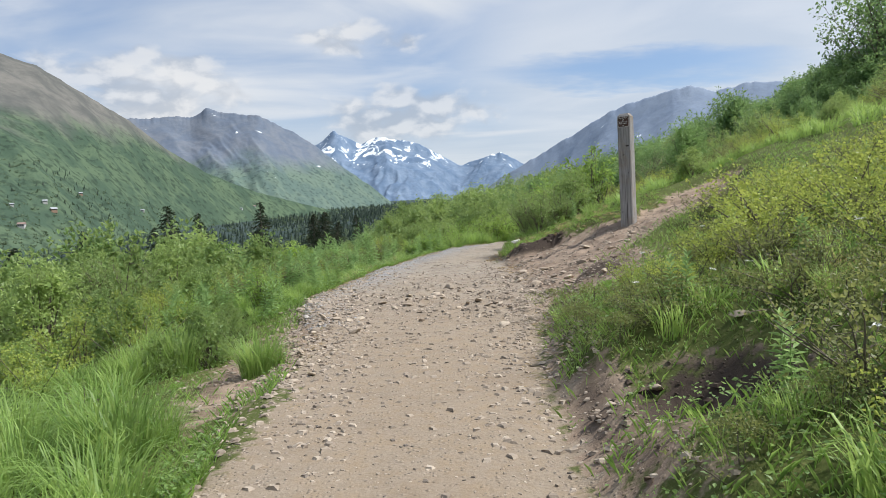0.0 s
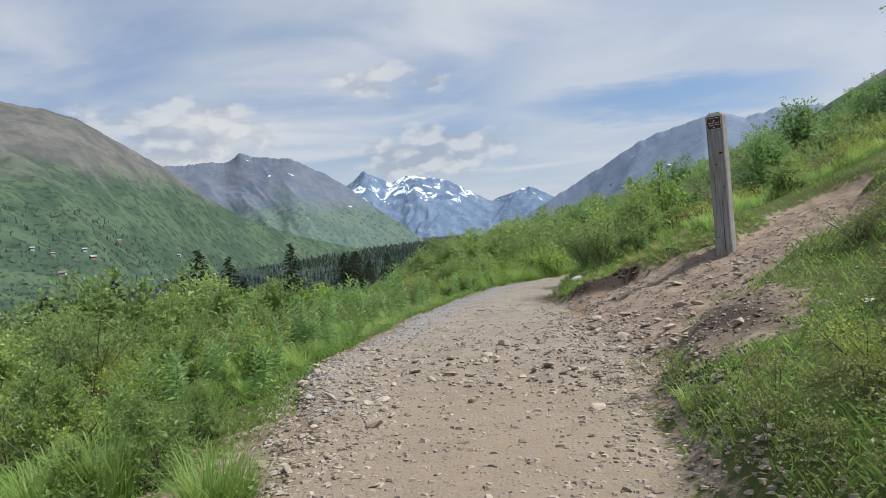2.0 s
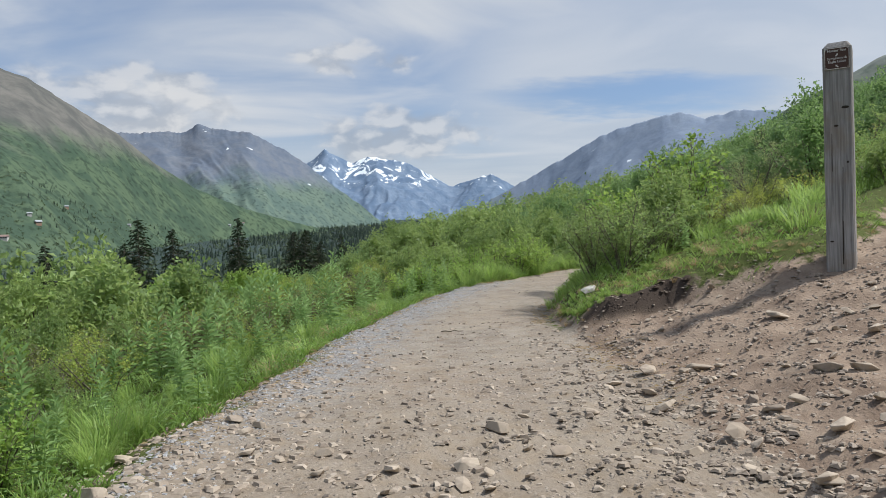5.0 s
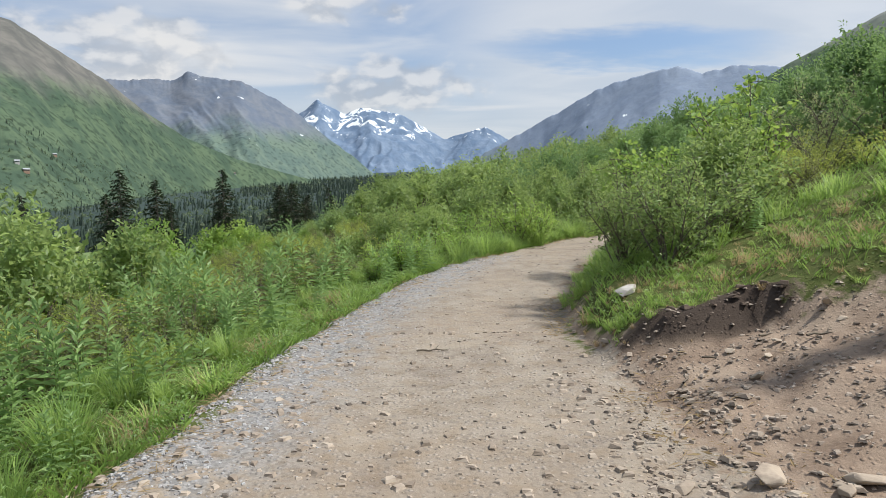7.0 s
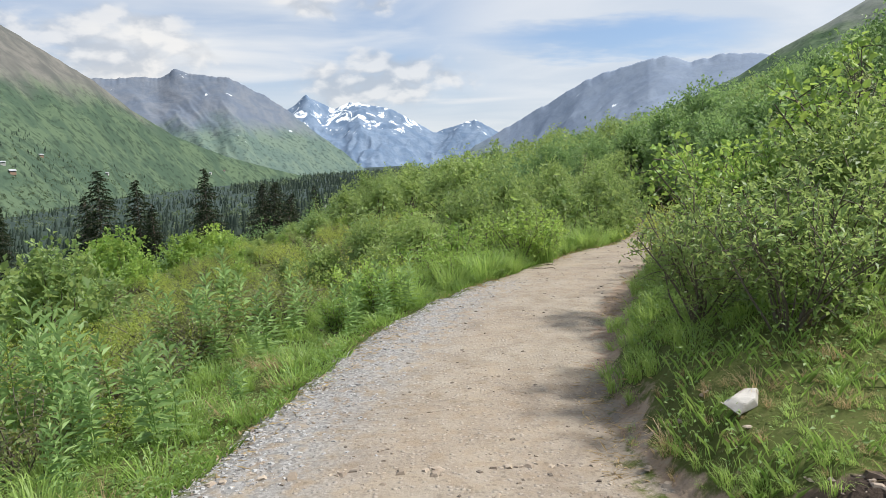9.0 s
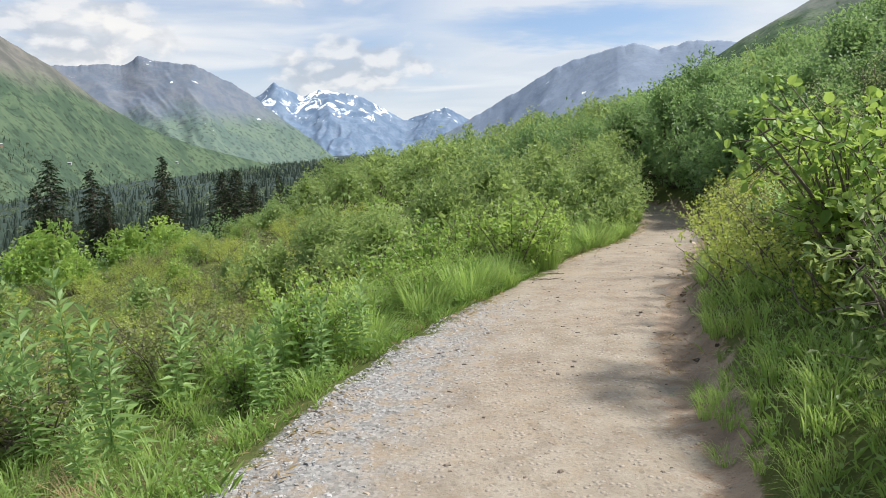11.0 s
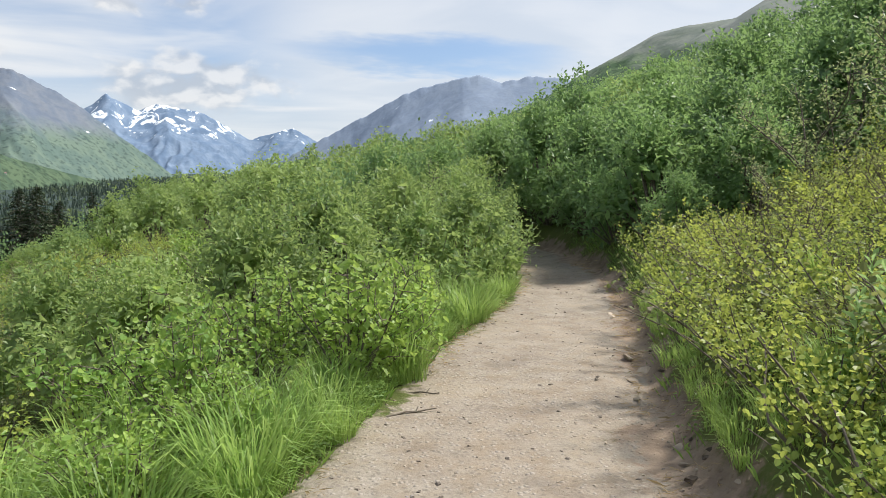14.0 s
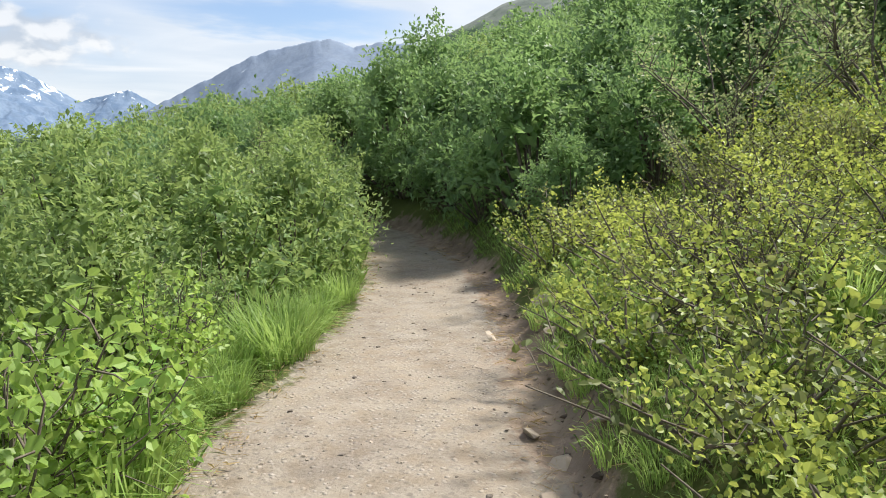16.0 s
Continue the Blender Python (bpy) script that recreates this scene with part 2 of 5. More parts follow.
def mountain_material(name, green_top, rock_a, rock_b, green_a, green_b, snow, scale):
    """Green lower slopes below green_top metres, bare rock above, snow lying in patches above snow metres."""
    m, k = material(name)
    sep = k.n("ShaderNodeSeparateXYZ", {0: k.pos}).outputs
    squash = k.n("ShaderNodeVectorMath", {0: k.pos, 1: (1.0, 1.0, 0.55)}, operation="MULTIPLY").outputs[0]
    big, mid, fine = k.noise(squash, 0.004 * scale, 6, 0.6, 0.4), k.noise(squash, 0.02 * scale, 6, 0.62, 0.6), k.noise(k.pos, 0.09 * scale, 5, 0.6)
    rock = k.mix(k.ramp(mid, 0.35, 0.65), rock_a, rock_b)
    rock = k.mix(k.ramp(fine, 0.4, 0.7, 0.0, 0.24), rock, tuple(v * 0.7 for v in rock_a))
    grn = k.mix(k.ramp(mid, 0.42, 0.60), green_a, green_b)
    grn = k.mix(k.ramp(fine, 0.50, 0.62, 0.0, 0.75), grn, tuple(v * 0.55 for v in green_a))
    lift = k.math("ADD", sep[2], k.math("MULTIPLY", k.math("SUBTRACT", big, 0.5), green_top * 1.3))
    c = k.mix(k.ramp(lift, green_top * 0.75, green_top * 1.15), grn, rock)
    if snow:
        s = k.math("ADD", k.math("MULTIPLY", k.noise(squash, 0.016 * scale, 7, 0.66, 1.2), 1.0), k.ramp(sep[2], snow, snow * 1.8, -0.09, 0.055))
        c = k.mix(k.ramp(s, 0.603, 0.63), c, (0.74, 0.80, 0.83))
    finish(k, c, 0.95, k.math("ADD", mid, k.math("MULTIPLY", fine, 0.5)), 14.0 / scale, 0.16, spec=0.05)
    return m


# ---------------------------------------------------------------- mesh helpers


def mesh_of(name, verts, faces, mats, smooth=False, index=None):
    me = bpy.data.meshes.new(name)
    me.from_pydata([tuple(v) for v in verts], [], [tuple(f) for f in faces])
    for m in (mats if isinstance(mats, (list, tuple)) else [mats]):
        me.materials.append(m)
    if smooth:
        me.polygons.foreach_set("use_smooth", [True] * len(me.polygons))
    if index is not None:
        me.polygons.foreach_set("material_index", list(index))
    me.update()
    return me


def part(name, me, parent, label=""):
    ob = new(name, me)
    ob.parent = parent
    return tagged(ob, label)


def part_bm(name, bm, mat, parent, label=""):
    me = bpy.data.meshes.new(name)
    bm.to_mesh(me)
    bm.free()
    me.materials.append(mat)
    return part(name, me, parent, label)


class Soup:
    """Vertices and faces gathered piece by piece."""

    def __init__(self):
        self.v, self.f, self.n = [], [], 0

    def add(self, verts, faces):
        self.v.append(np.asarray(verts, float))
        self.f.extend([tuple(int(i) + self.n for i in f) for f in faces])
        self.n += len(verts)

    def mesh(self, name, mats, smooth=False):
        return mesh_of(name, np.concatenate(self.v).tolist(), self.f, mats, smooth)


def unit(a):
    return a / np.maximum(np.linalg.norm(a, axis=-1, keepdims=True), 1e-9)


def leaves(soup, P, D, L, W, rng, broad=False, droop=0.15):
    """Folded leaves at the points P along the ways D; broad ones have a rounded outline."""
    n = len(P)
    D = unit(D)
    side = unit(np.cross(D, unit(rng.normal(0, 1, (n, 3)) * 0.55 + np.array([0, 0, 1.0]))))
    nor = np.cross(side, D)
    L, W = np.broadcast_to(L, n)[:, None], np.broadcast_to(W, n)[:, None]
    tip = P + D * L - np.array([0, 0, 1.0]) * L * droop
    if broad:
        a, b = P + D * L * 0.28, P + D * L * 0.70 - np.array([0, 0, 1.0]) * L * droop * 0.4
        cols = [P, a + side * W * 0.5 + nor * W * 0.12, b + side * W * 0.40 + nor * W * 0.10, tip, b - side * W * 0.40 + nor * W * 0.10, a - side * W * 0.5 + nor * W * 0.12]
        q = [(0, 1, 2, 3), (0, 3, 4, 5)]
    else:
        a = P + D * L * 0.45
        cols = [P, a + side * W * 0.5 + nor * W * 0.15, tip, a - side * W * 0.5 + nor * W * 0.15]
        q = [(0, 1, 2), (0, 2, 3)]
    c = len(cols)
    soup.add(np.stack(cols, 1).reshape(-1, 3), (np.arange(n)[:, None, None] * c + np.array(q)[None]).reshape(-1, len(q[0])))


def blades(soup, P, D, L, w, bend, rng):
    """Grass blades: a strip that leans over towards its tip."""
    n = len(P)
    L = np.broadcast_to(L, n)[:, None]
    w = np.broadcast_to(w, n)[:, None]
    bend = np.broadcast_to(bend, n)[:, None]
    up = np.array([0, 0, 1.0])
    H = unit(D * np.array([1, 1, 0]))
    side = np.stack([-H[:, 1], H[:, 0], np.zeros(n)], 1)
    m1, m2 = P + up * L * 0.42 + H * L * bend * 0.18, P + up * L * 0.76 * (1 - bend * 0.12) + H * L * bend * 0.52
    tip = P + up * L * (1 - bend * 0.42) + H * L * bend
    cols = [P - side * w * 0.4, P + side * w * 0.4, m1 + side * w * 0.5, m1 - side * w * 0.5, m2 + side * w * 0.35, m2 - side * w * 0.35, tip]
    base = np.arange(n)[:, None] * 7
    f = [tuple(r) for q in ((0, 1, 2, 3), (3, 2, 4, 5)) for r in (base + np.array(q)[None])] + [tuple(r) for r in base + np.array((5, 4, 6))[None]]
    soup.add(np.stack(cols, 1).reshape(-1, 3), f)


def tube(soup, pts, radii, sides=5):
    pts = np.asarray(pts, float)
    k = len(pts)
    T = unit(np.gradient(pts, axis=0))
    ref = np.array([0.31, 0.17, 0.93]) if abs(T[0][2]) < 0.9 else np.array([1.0, 0.1, 0.0])
    A = unit(np.cross(T, ref))
    B = np.cross(T, A)
    ang = np.linspace(0, 2 * np.pi, sides, endpoint=False)
    ring = pts[:, None] + (A[:, None] * np.cos(ang)[None, :, None] + B[:, None] * np.sin(ang)[None, :, None]) * np.asarray(radii)[:, None, None]
    f = [(i * sides + j, i * sides + (j + 1) % sides, (i + 1) * sides + (j + 1) % sides, (i + 1) * sides + j) for i in range(k - 1) for j in range(sides)]
    soup.add(ring.reshape(-1, 3), f)


# ---------------------------------------------------------------- the lie of the land
Y_KNOTS = (-40, -6, 0, 3.4, 6, 8, 9.7, 10.5, 13.4, 14.3, 15.2, 17, 19.3, 20.8, 21.5, 24.6, 26.2, 27.5, 29.0, 30.4, 34, 40, 60, 4900)
LEFT_X = (-3, -1.2, -1.1, -1.1, -1.2, -1.35, -1.75, -1.45, -1.06, -0.96, -0.73, -0.25, 0.8, 1.75, 2.1, 4.05, 4.75, 5.1, 5.15, 4.7, 4.2, 4.4, 6.0, 460)
RIGHT_X = (-1, 0.6, 0.6, 0.6, 0.75, 1.1, 1.2, 1.15, 1.0, 1.0, 1.15, 1.75, 2.62, 3.4, 3.8, 5.4, 5.9, 6.2, 6.4, 6.25, 5.6, 5.8, 7.2, 470)
RISE_Y = (-40, -6, 0, 3, 6, 8, 9, 10.4, 11.7, 13.4, 15.2, 17, 19.3, 20.5, 24.6, 30, 40, 60, 4900)
RISE_Z = (-0.6, -0.1, 0, 0.05, 0.10, 0.14, 0.26, 0.36, 0.41, 0.47, 0.47, 0.54, 0.60, 0.63, 0.65, 0.85, 1.1, 1.5, 20)


def soft_interp(y, ky, kv):
    return sum(np.interp(y + o, ky, kv) for o in (-0.6, -0.3, 0.0, 0.3, 0.6)) / 5


def smooth(a, b, v):
    t = np.clip((v - a) / (b - a), 0, 1)
    return t * t * (3 - 2 * t)


SIDE_TRAIL = ((0.6, 9.6), (1.9, 10.5), (3.3, 11.3), (5.2, 12.9))


def side_trail(x, y):
    """Distance from the middle of the side trail that climbs past the post."""
    best = np.full(np.shape(x), 1e9)
    for (ax, ay), (bx, by) in zip(SIDE_TRAIL, SIDE_TRAIL[1:]):
        ll = (bx - ax) ** 2 + (by - ay) ** 2
        t = np.clip(((x - ax) * (bx - ax) + (y - ay) * (by - ay)) / ll, 0, 1)
        best = np.minimum(best, np.hypot(x - ax - t * (bx - ax), y - ay - t * (by - ay)))
    return best


def hash_noise(x, y, s, seed):
    """Value noise on a grid, vectorised."""
    x, y = x / s, y / s
    xi, yi = np.floor(x).astype(int), np.floor(y).astype(int)
    u, v = x - xi, y - yi
    u, v = u * u * (3 - 2 * u), v * v * (3 - 2 * v)

    def r(a, b):
        h = (a * 374761393 + b * 668265263 + seed * 974711) & 0x7FFFFFFF
        h = ((h ^ (h >> 13)) * 1274126177) & 0x7FFFFFFF
        return ((h ^ (h >> 16)) & 0xFFFF) / 65535.0

    return (r(xi, yi) * (1 - u) + r(xi + 1, yi) * u) * (1 - v) + (r(xi, yi + 1) * (1 - u) + r(xi + 1, yi + 1) * u) * v - 0.5


def land(x, y):
    """Height of the ground, and the masks of path, bare soil, gravel and humus with painted shade."""
    x, y = np.asarray(x, float), np.asarray(y, float)
    xl, xr, p = soft_interp(y, Y_KNOTS, LEFT_X), soft_interp(y, Y_KNOTS, RIGHT_X), soft_interp(y, RISE_Y, RISE_Z)
    sl, sr = np.maximum(xl - x, 0), np.maximum(x - xr, 0)
    st = side_trail(x, y)
    trail = (1 - smooth(0.75, 1.25, st - 0.35 * smooth(3.0, 1.0, x) + 0.55 * smooth(3.6, 5.4, x) + 0.5 * hash_noise(x, y, 0.6, 29)))
    brow = np.interp(x, (0.9, 1.9, 2.3, 2.9, 3.5), (12.88, 12.92, 12.5, 12.12, 12.3)) + 0.2 * hash_noise(x, y, 0.4, 19) - y
    ease = smooth(1.95, 2.5, x)
    apron = smooth(-0.5 * ease, 0.16 + 0.3 * ease, brow) * smooth(10.5, 11.2, y) * smooth(0.7, 1.0, x) * smooth(3.5, 3.0, x)
    trail = np.maximum(trail * smooth(-0.15, 0.05, brow + 5 * smooth(3.3, 3.8, x) + 5 * smooth(0.9, 0.7, x)), apron)
    bare = np.maximum(trail, smooth(-0.20, -0.06, brow) * smooth(10.5, 11.2, y) * smooth(0.95, 1.2, x) * smooth(2.3, 1.95, x))
    bank = (0.22 - 0.01 * smooth(12, 12.8, y) * smooth(17, 15, y)) * smooth(0.0, 0.40, sr) * (1 - trail) * smooth(60, 30, y)
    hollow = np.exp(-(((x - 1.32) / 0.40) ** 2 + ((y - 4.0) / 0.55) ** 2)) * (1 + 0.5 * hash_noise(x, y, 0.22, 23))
    z = p + 70 * (1 - np.exp(-sr * 0.32 / 70)) + bank - 0.40 * hollow 
    z = z - 0.05 * smooth(0, 0.3, sl) - 46 * (1 - np.exp(-(sl * 0.16 + 0.10 * np.maximum(sl - 10, 0)) / 46))
    z = z + 0.045 * np.maximum(np.hypot(x, y) - 260, 0) * smooth(420, -60, x)
    path = smooth(-0.32, 0.30, np.minimum(x - xl, xr - x - 0.16 * smooth(15, 17, y)) + 0.22 * hash_noise(x, y, 0.45, 51)) * smooth(36, 33, y)
    foot = np.exp(-(((x - 1.8 - 0.2 * (y - 8.4)) / 0.55) ** 2 + ((y - 8.4) / 0.9) ** 2))
    stones_left = 1.25 * np.exp(-(((x + 1.6) / 0.55) ** 2 + ((y - 6.9) / 1.9) ** 2))
    scuff = np.exp(-(((x - 0.86) / 0.26) ** 2 + ((y - 3.9) / 1.2) ** 2)) * (1 + 0.9 * hash_noise(x, y, 0.3, 37))
    soil = np.maximum.reduce([bare, scuff, hollow * 1.2, 1.3 * foot, 0.9 * stones_left, 0.85 * smooth(0.30 + 0.4 * hash_noise(x, y, 0.5, 33), 0.03, sr) * np.where(y > 15, smooth(-0.55, -0.2, x - xr), sr > 0) * smooth(34, 28, y)])
    gravel = smooth(0.9, 0.1, x - xl) * smooth(9.5, 12, y) * smooth(20, 17.5, y) + 0.2
    # humus and painted shade: hollow, foot of the bank, lip of the shelf
    humus_shade = np.maximum(1.3 * np.maximum(hollow, 0.48 * foot), 0.7 * np.clip(bare - trail, 0, 1) + 0.62 * np.exp(-(((x - 1.75) / 0.5) ** 2 + ((y - 12.80) / 0.15) ** 2)) * (1 + 0.8 * hash_noise(x, y, 0.2, 39)) + 0.42 * smooth(-0.1, 0.10, x - xr) * smooth(0.6, 0.35, sr) * smooth(16.5, 18, y))
    humus_shade = np.maximum(humus_shade, 0.5 * scuff)
    return z, path, soil, gravel, humus_shade


def surface(x, y):
    """The ground with its bumps: height and masks."""
    z, path, soil, gravel, humus_shade = land(x, y)
    x, y = np.asarray(x, float), np.asarray(y, float)
    near = smooth(120, 30, np.hypot(x, y))
    rough = hash_noise(x, y, 0.9, 3) * 0.10 + hash_noise(x, y, 0.33, 4) * 0.07
    fine = hash_noise(x, y, 0.19, 5) * 0.022 + hash_noise(x, y, 0.10, 6) * 0.016
    z = z + near * (rough * (1 - path) * (1 - 0.55 * soil) + fine * (0.55 + 1.9 * soil) + hash_noise(x, y, 0.27, 9) * 0.06 * np.clip(soil, 0, 1) * (1 - path))
    z = z + hash_noise(x, y, 1.4, 7) * 0.05 * path * near + hash_noise(x, y, 40, 8) * 3.0 * (1 - near)
    return z, path, soil, gravel, humus_shade


def hz(x, y):
    return surface(x, y)[0]


def axis(lo, hi, step, far, grow):
    a = list(np.arange(lo, hi, step))
    s = step
    while a[-1] < far:
        s *= grow
        a.append(a[-1] + s)
    s, b = step, [lo]
    while b[-1] > -far:
        s *= grow
        b.append(b[-1] - s)
    return np.array(b[:0:-1] + a)


def build_ground():
    xs, ys = axis(-4.5, 7.5, 0.105, 4700, 1.14), axis(-0.5, 30.0, 0.105, 4700, 1.14)
    X, Y = np.meshgrid(xs, ys)
    z, path, soil, gravel, humus_shade = surface(X, Y)
    nx, ny = len(xs), len(ys)
    idx = np.arange(nx * ny).reshape(ny, nx)
    f = np.stack([idx[:-1, :-1], idx[:-1, 1:], idx[1:, 1:], idx[1:, :-1]], -1).reshape(-1, 4)
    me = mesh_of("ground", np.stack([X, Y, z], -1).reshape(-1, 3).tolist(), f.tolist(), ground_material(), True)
    for nm, a in (("path", path), ("soil", np.clip(soil, 0, 1)), ("gravel", gravel), ("humus_shade", np.clip(humus_shade, 0, 1)), ("woods_haze", smooth(250, 1100, np.hypot(X, Y))), ("far", smooth(60, 160, np.hypot(X, Y)))):
        me.attributes.new(nm, "FLOAT", "POINT").data.foreach_set("value", a.reshape(-1).astype(np.float32))
    return tagged(new("ground", me), "tan dirt trail between turf banks on a hillside above a green valley", "ground", kind="structure")


build_ground()


def mountain(name, label, knots, reach, mat, seed, cols, rows, jag, spur, skew=0.3, carve=0.16):
    """A range whose crest runs through knots of bearing, elevation and distance, with spurs and gullies down its near face."""
    az, el, ds = (np.array(c, float) for c in zip(*knots))
    u = np.linspace(az[0], az[-1], cols)
    crest = np.tan(np.radians(np.interp(u, az, el))) * np.interp(u, az, ds)
    d0 = np.interp(u, az, ds)
    crest = crest + d0 * jag * (hash_noise(u * 10, u * 0 + seed, 7, seed) + 0.6 * hash_noise(u * 10, u * 0 + seed, 3, seed + 1) + 0.35 * hash_noise(u * 10, u * 0, 1.3, seed + 2)) * smooth(0, 60, crest)
    V = np.concatenate([[-0.35, -0.12], np.linspace(0, 1, rows)])[:, None]
    C, D = crest[None] + 30, d0[None]
    soft = np.pad(crest, 24, mode="edge")
    for _ in range(3):
        soft = np.convolve(soft, np.ones(15) / 15, mode="same")
    S = soft[None, 24:-24] + 30
    base = -30.0
    fall = np.where(V < 0, 1 - np.abs(V) * 1.6, (1 - V) ** 1.25)
    dist = D - V * reach * S
    arc = u[None] * np.radians(1) * D
    body = np.clip(np.sin(np.pi * np.clip(V, 0, 1)) ** 0.7, 0, 1)
    g = 0
    for s, a, o in ((320, 1.0, 11), (140, 0.55, 12), (60, 0.28, 13), (26, 0.13, 14)):
        down = V * reach * S
        bent = arc + skew * down + s * 1.3 * hash_noise(arc + o * 31, down, s * 1.7, seed + o + 40)
        g = g + a * (0.5 - 2 * np.abs(hash_noise(bent, down * 0.6 + o * 7, s * spur, seed + o)))
    E = C + (S - C) * smooth(0.0, 0.10, V)
    z = base + E * fall + g * body * S * carve
    a = np.radians(np.broadcast_to(u[None], z.shape))
    X, Y = dist * np.sin(a), dist * np.cos(a)
    n, c = z.shape
    idx = np.arange(n * c).reshape(n, c)
    f = np.stack([idx[:-1, :-1], idx[1:, :-1], idx[1:, 1:], idx[:-1, 1:]], -1).reshape(-1, 4)
    me = mesh_of(name, np.stack([X, Y, z + 1.3], -1).reshape(-1, 3).tolist(), f.tolist(), mat, True)
    tagged(new(name, me), label, "mountain", kind="structure")
    return X, Y, z + 1.3


# range colours carry the distance haze: greens dulled, rock shifted to blue
GREEN_SLOPE = mountain("mountain", "green rounded mountain flank with a bare brown-grey top", (
    (-88, 8, 1500), (-60, 11, 1500), (-45, 13.6, 1500), (-34.4, 13.5, 1500), (-33.1, 12.9, 1500), (-30.7, 12.55, 1500), (-28.6, 11.9, 1500), (-26, 10.3, 1520), (-23, 8.4, 1550),
    (-20.6, 6.4, 1600), (-17.75, 4.5, 1650), (-14, 2.9, 1750), (-10.5, 1.9, 1850), (-6, 0.6, 2000)), 2.1,
    mountain_material("green_mountain", 195, (0.100, 0.104, 0.098), (0.165, 0.160, 0.145), (0.055, 0.088, 0.060), (0.088, 0.128, 0.078), 0, 1.0), 3, 330, 70, 0.0016, 0.8, -0.5, 0.085)
# the blue in this rock and its slopes is painted haze
mountain("mountain", "haze-tinted grey-brown rocky mountain with green lower slopes and snow traces", (
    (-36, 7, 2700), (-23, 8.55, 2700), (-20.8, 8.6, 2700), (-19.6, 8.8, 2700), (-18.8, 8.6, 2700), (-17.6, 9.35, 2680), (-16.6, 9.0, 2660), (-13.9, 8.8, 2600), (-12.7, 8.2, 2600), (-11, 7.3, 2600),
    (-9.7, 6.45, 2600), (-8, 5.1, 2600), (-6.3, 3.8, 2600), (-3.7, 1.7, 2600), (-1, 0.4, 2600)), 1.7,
    mountain_material("hazed_brown_mountain", 235, (0.122, 0.150, 0.196), (0.160, 0.180, 0.212), (0.100, 0.146, 0.128), (0.130, 0.178, 0.142), 330, 0.8), 5, 420, 90, 0.0034, 0.5, -0.7, 0.045)
# farthest range: strongest haze blue mixed into the base colours
mountain("mountain", "distant jagged peaks tinted blue-grey for haze and streaked with snow", (
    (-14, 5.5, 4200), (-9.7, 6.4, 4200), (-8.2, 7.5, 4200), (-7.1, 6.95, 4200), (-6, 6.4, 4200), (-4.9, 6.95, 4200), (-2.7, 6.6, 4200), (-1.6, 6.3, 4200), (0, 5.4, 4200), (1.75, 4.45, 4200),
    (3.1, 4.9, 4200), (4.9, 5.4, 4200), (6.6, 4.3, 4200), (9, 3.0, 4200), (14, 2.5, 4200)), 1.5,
    mountain_material("hazed_snow_mountain", 60, (0.115, 0.170, 0.255), (0.180, 0.240, 0.325), (0.150, 0.220, 0.280), (0.180, 0.250, 0.300), 220, 0.65), 9, 300, 60, 0.0022, 1.1, 0.5, 0.2)
# blue-grey here is haze put into the rock and slope colours
mountain("mountain", "mountain ridge tinted blue-grey for haze, with thin snow gullies", (
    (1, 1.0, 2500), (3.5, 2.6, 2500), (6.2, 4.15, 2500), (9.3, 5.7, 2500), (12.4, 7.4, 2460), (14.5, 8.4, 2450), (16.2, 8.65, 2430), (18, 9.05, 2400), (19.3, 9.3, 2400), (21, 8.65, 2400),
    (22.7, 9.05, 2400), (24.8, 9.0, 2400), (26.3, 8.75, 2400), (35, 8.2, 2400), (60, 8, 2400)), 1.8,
    mountain_material("haze_blue_mountain", 135, (0.185, 0.232, 0.308), (0.208, 0.255, 0.325), (0.185, 0.240, 0.240), (0.215, 0.268, 0.258), 345, 0.9), 13, 420, 90, 0.0026, 0.5, 1.2, 0.05)
# upper ridge colours paled and greyed for haze
mountain("hillside", "pale green hillside ridge above the brush", (
    (8, 1.4, 640), (14, 3.4, 640), (20, 5.8, 640), (24, 7.4, 640), (26.3, 8.8, 640), (29.7, 10.4, 640), (32, 11.6, 640), (34, 11.95, 640), (37.4, 12.2, 640), (39.8, 13.5, 640), (50, 15, 640), (70, 17, 640), (100, 14, 640)), 2.6,
    mountain_material("grassy_ridge", 118, (0.165, 0.185, 0.170), (0.215, 0.232, 0.205), (0.058, 0.098, 0.052), (0.098, 0.145, 0.075), 0, 3.0), 17, 260, 60, 0.0008, 0.35)

# ---------------------------------------------------------------- plants
RNG = np.random.default_rng(11)


def lift(x, y, dz=0.0):
    return float(hz(np.array([x]), np.array([y]))[0]) + dz


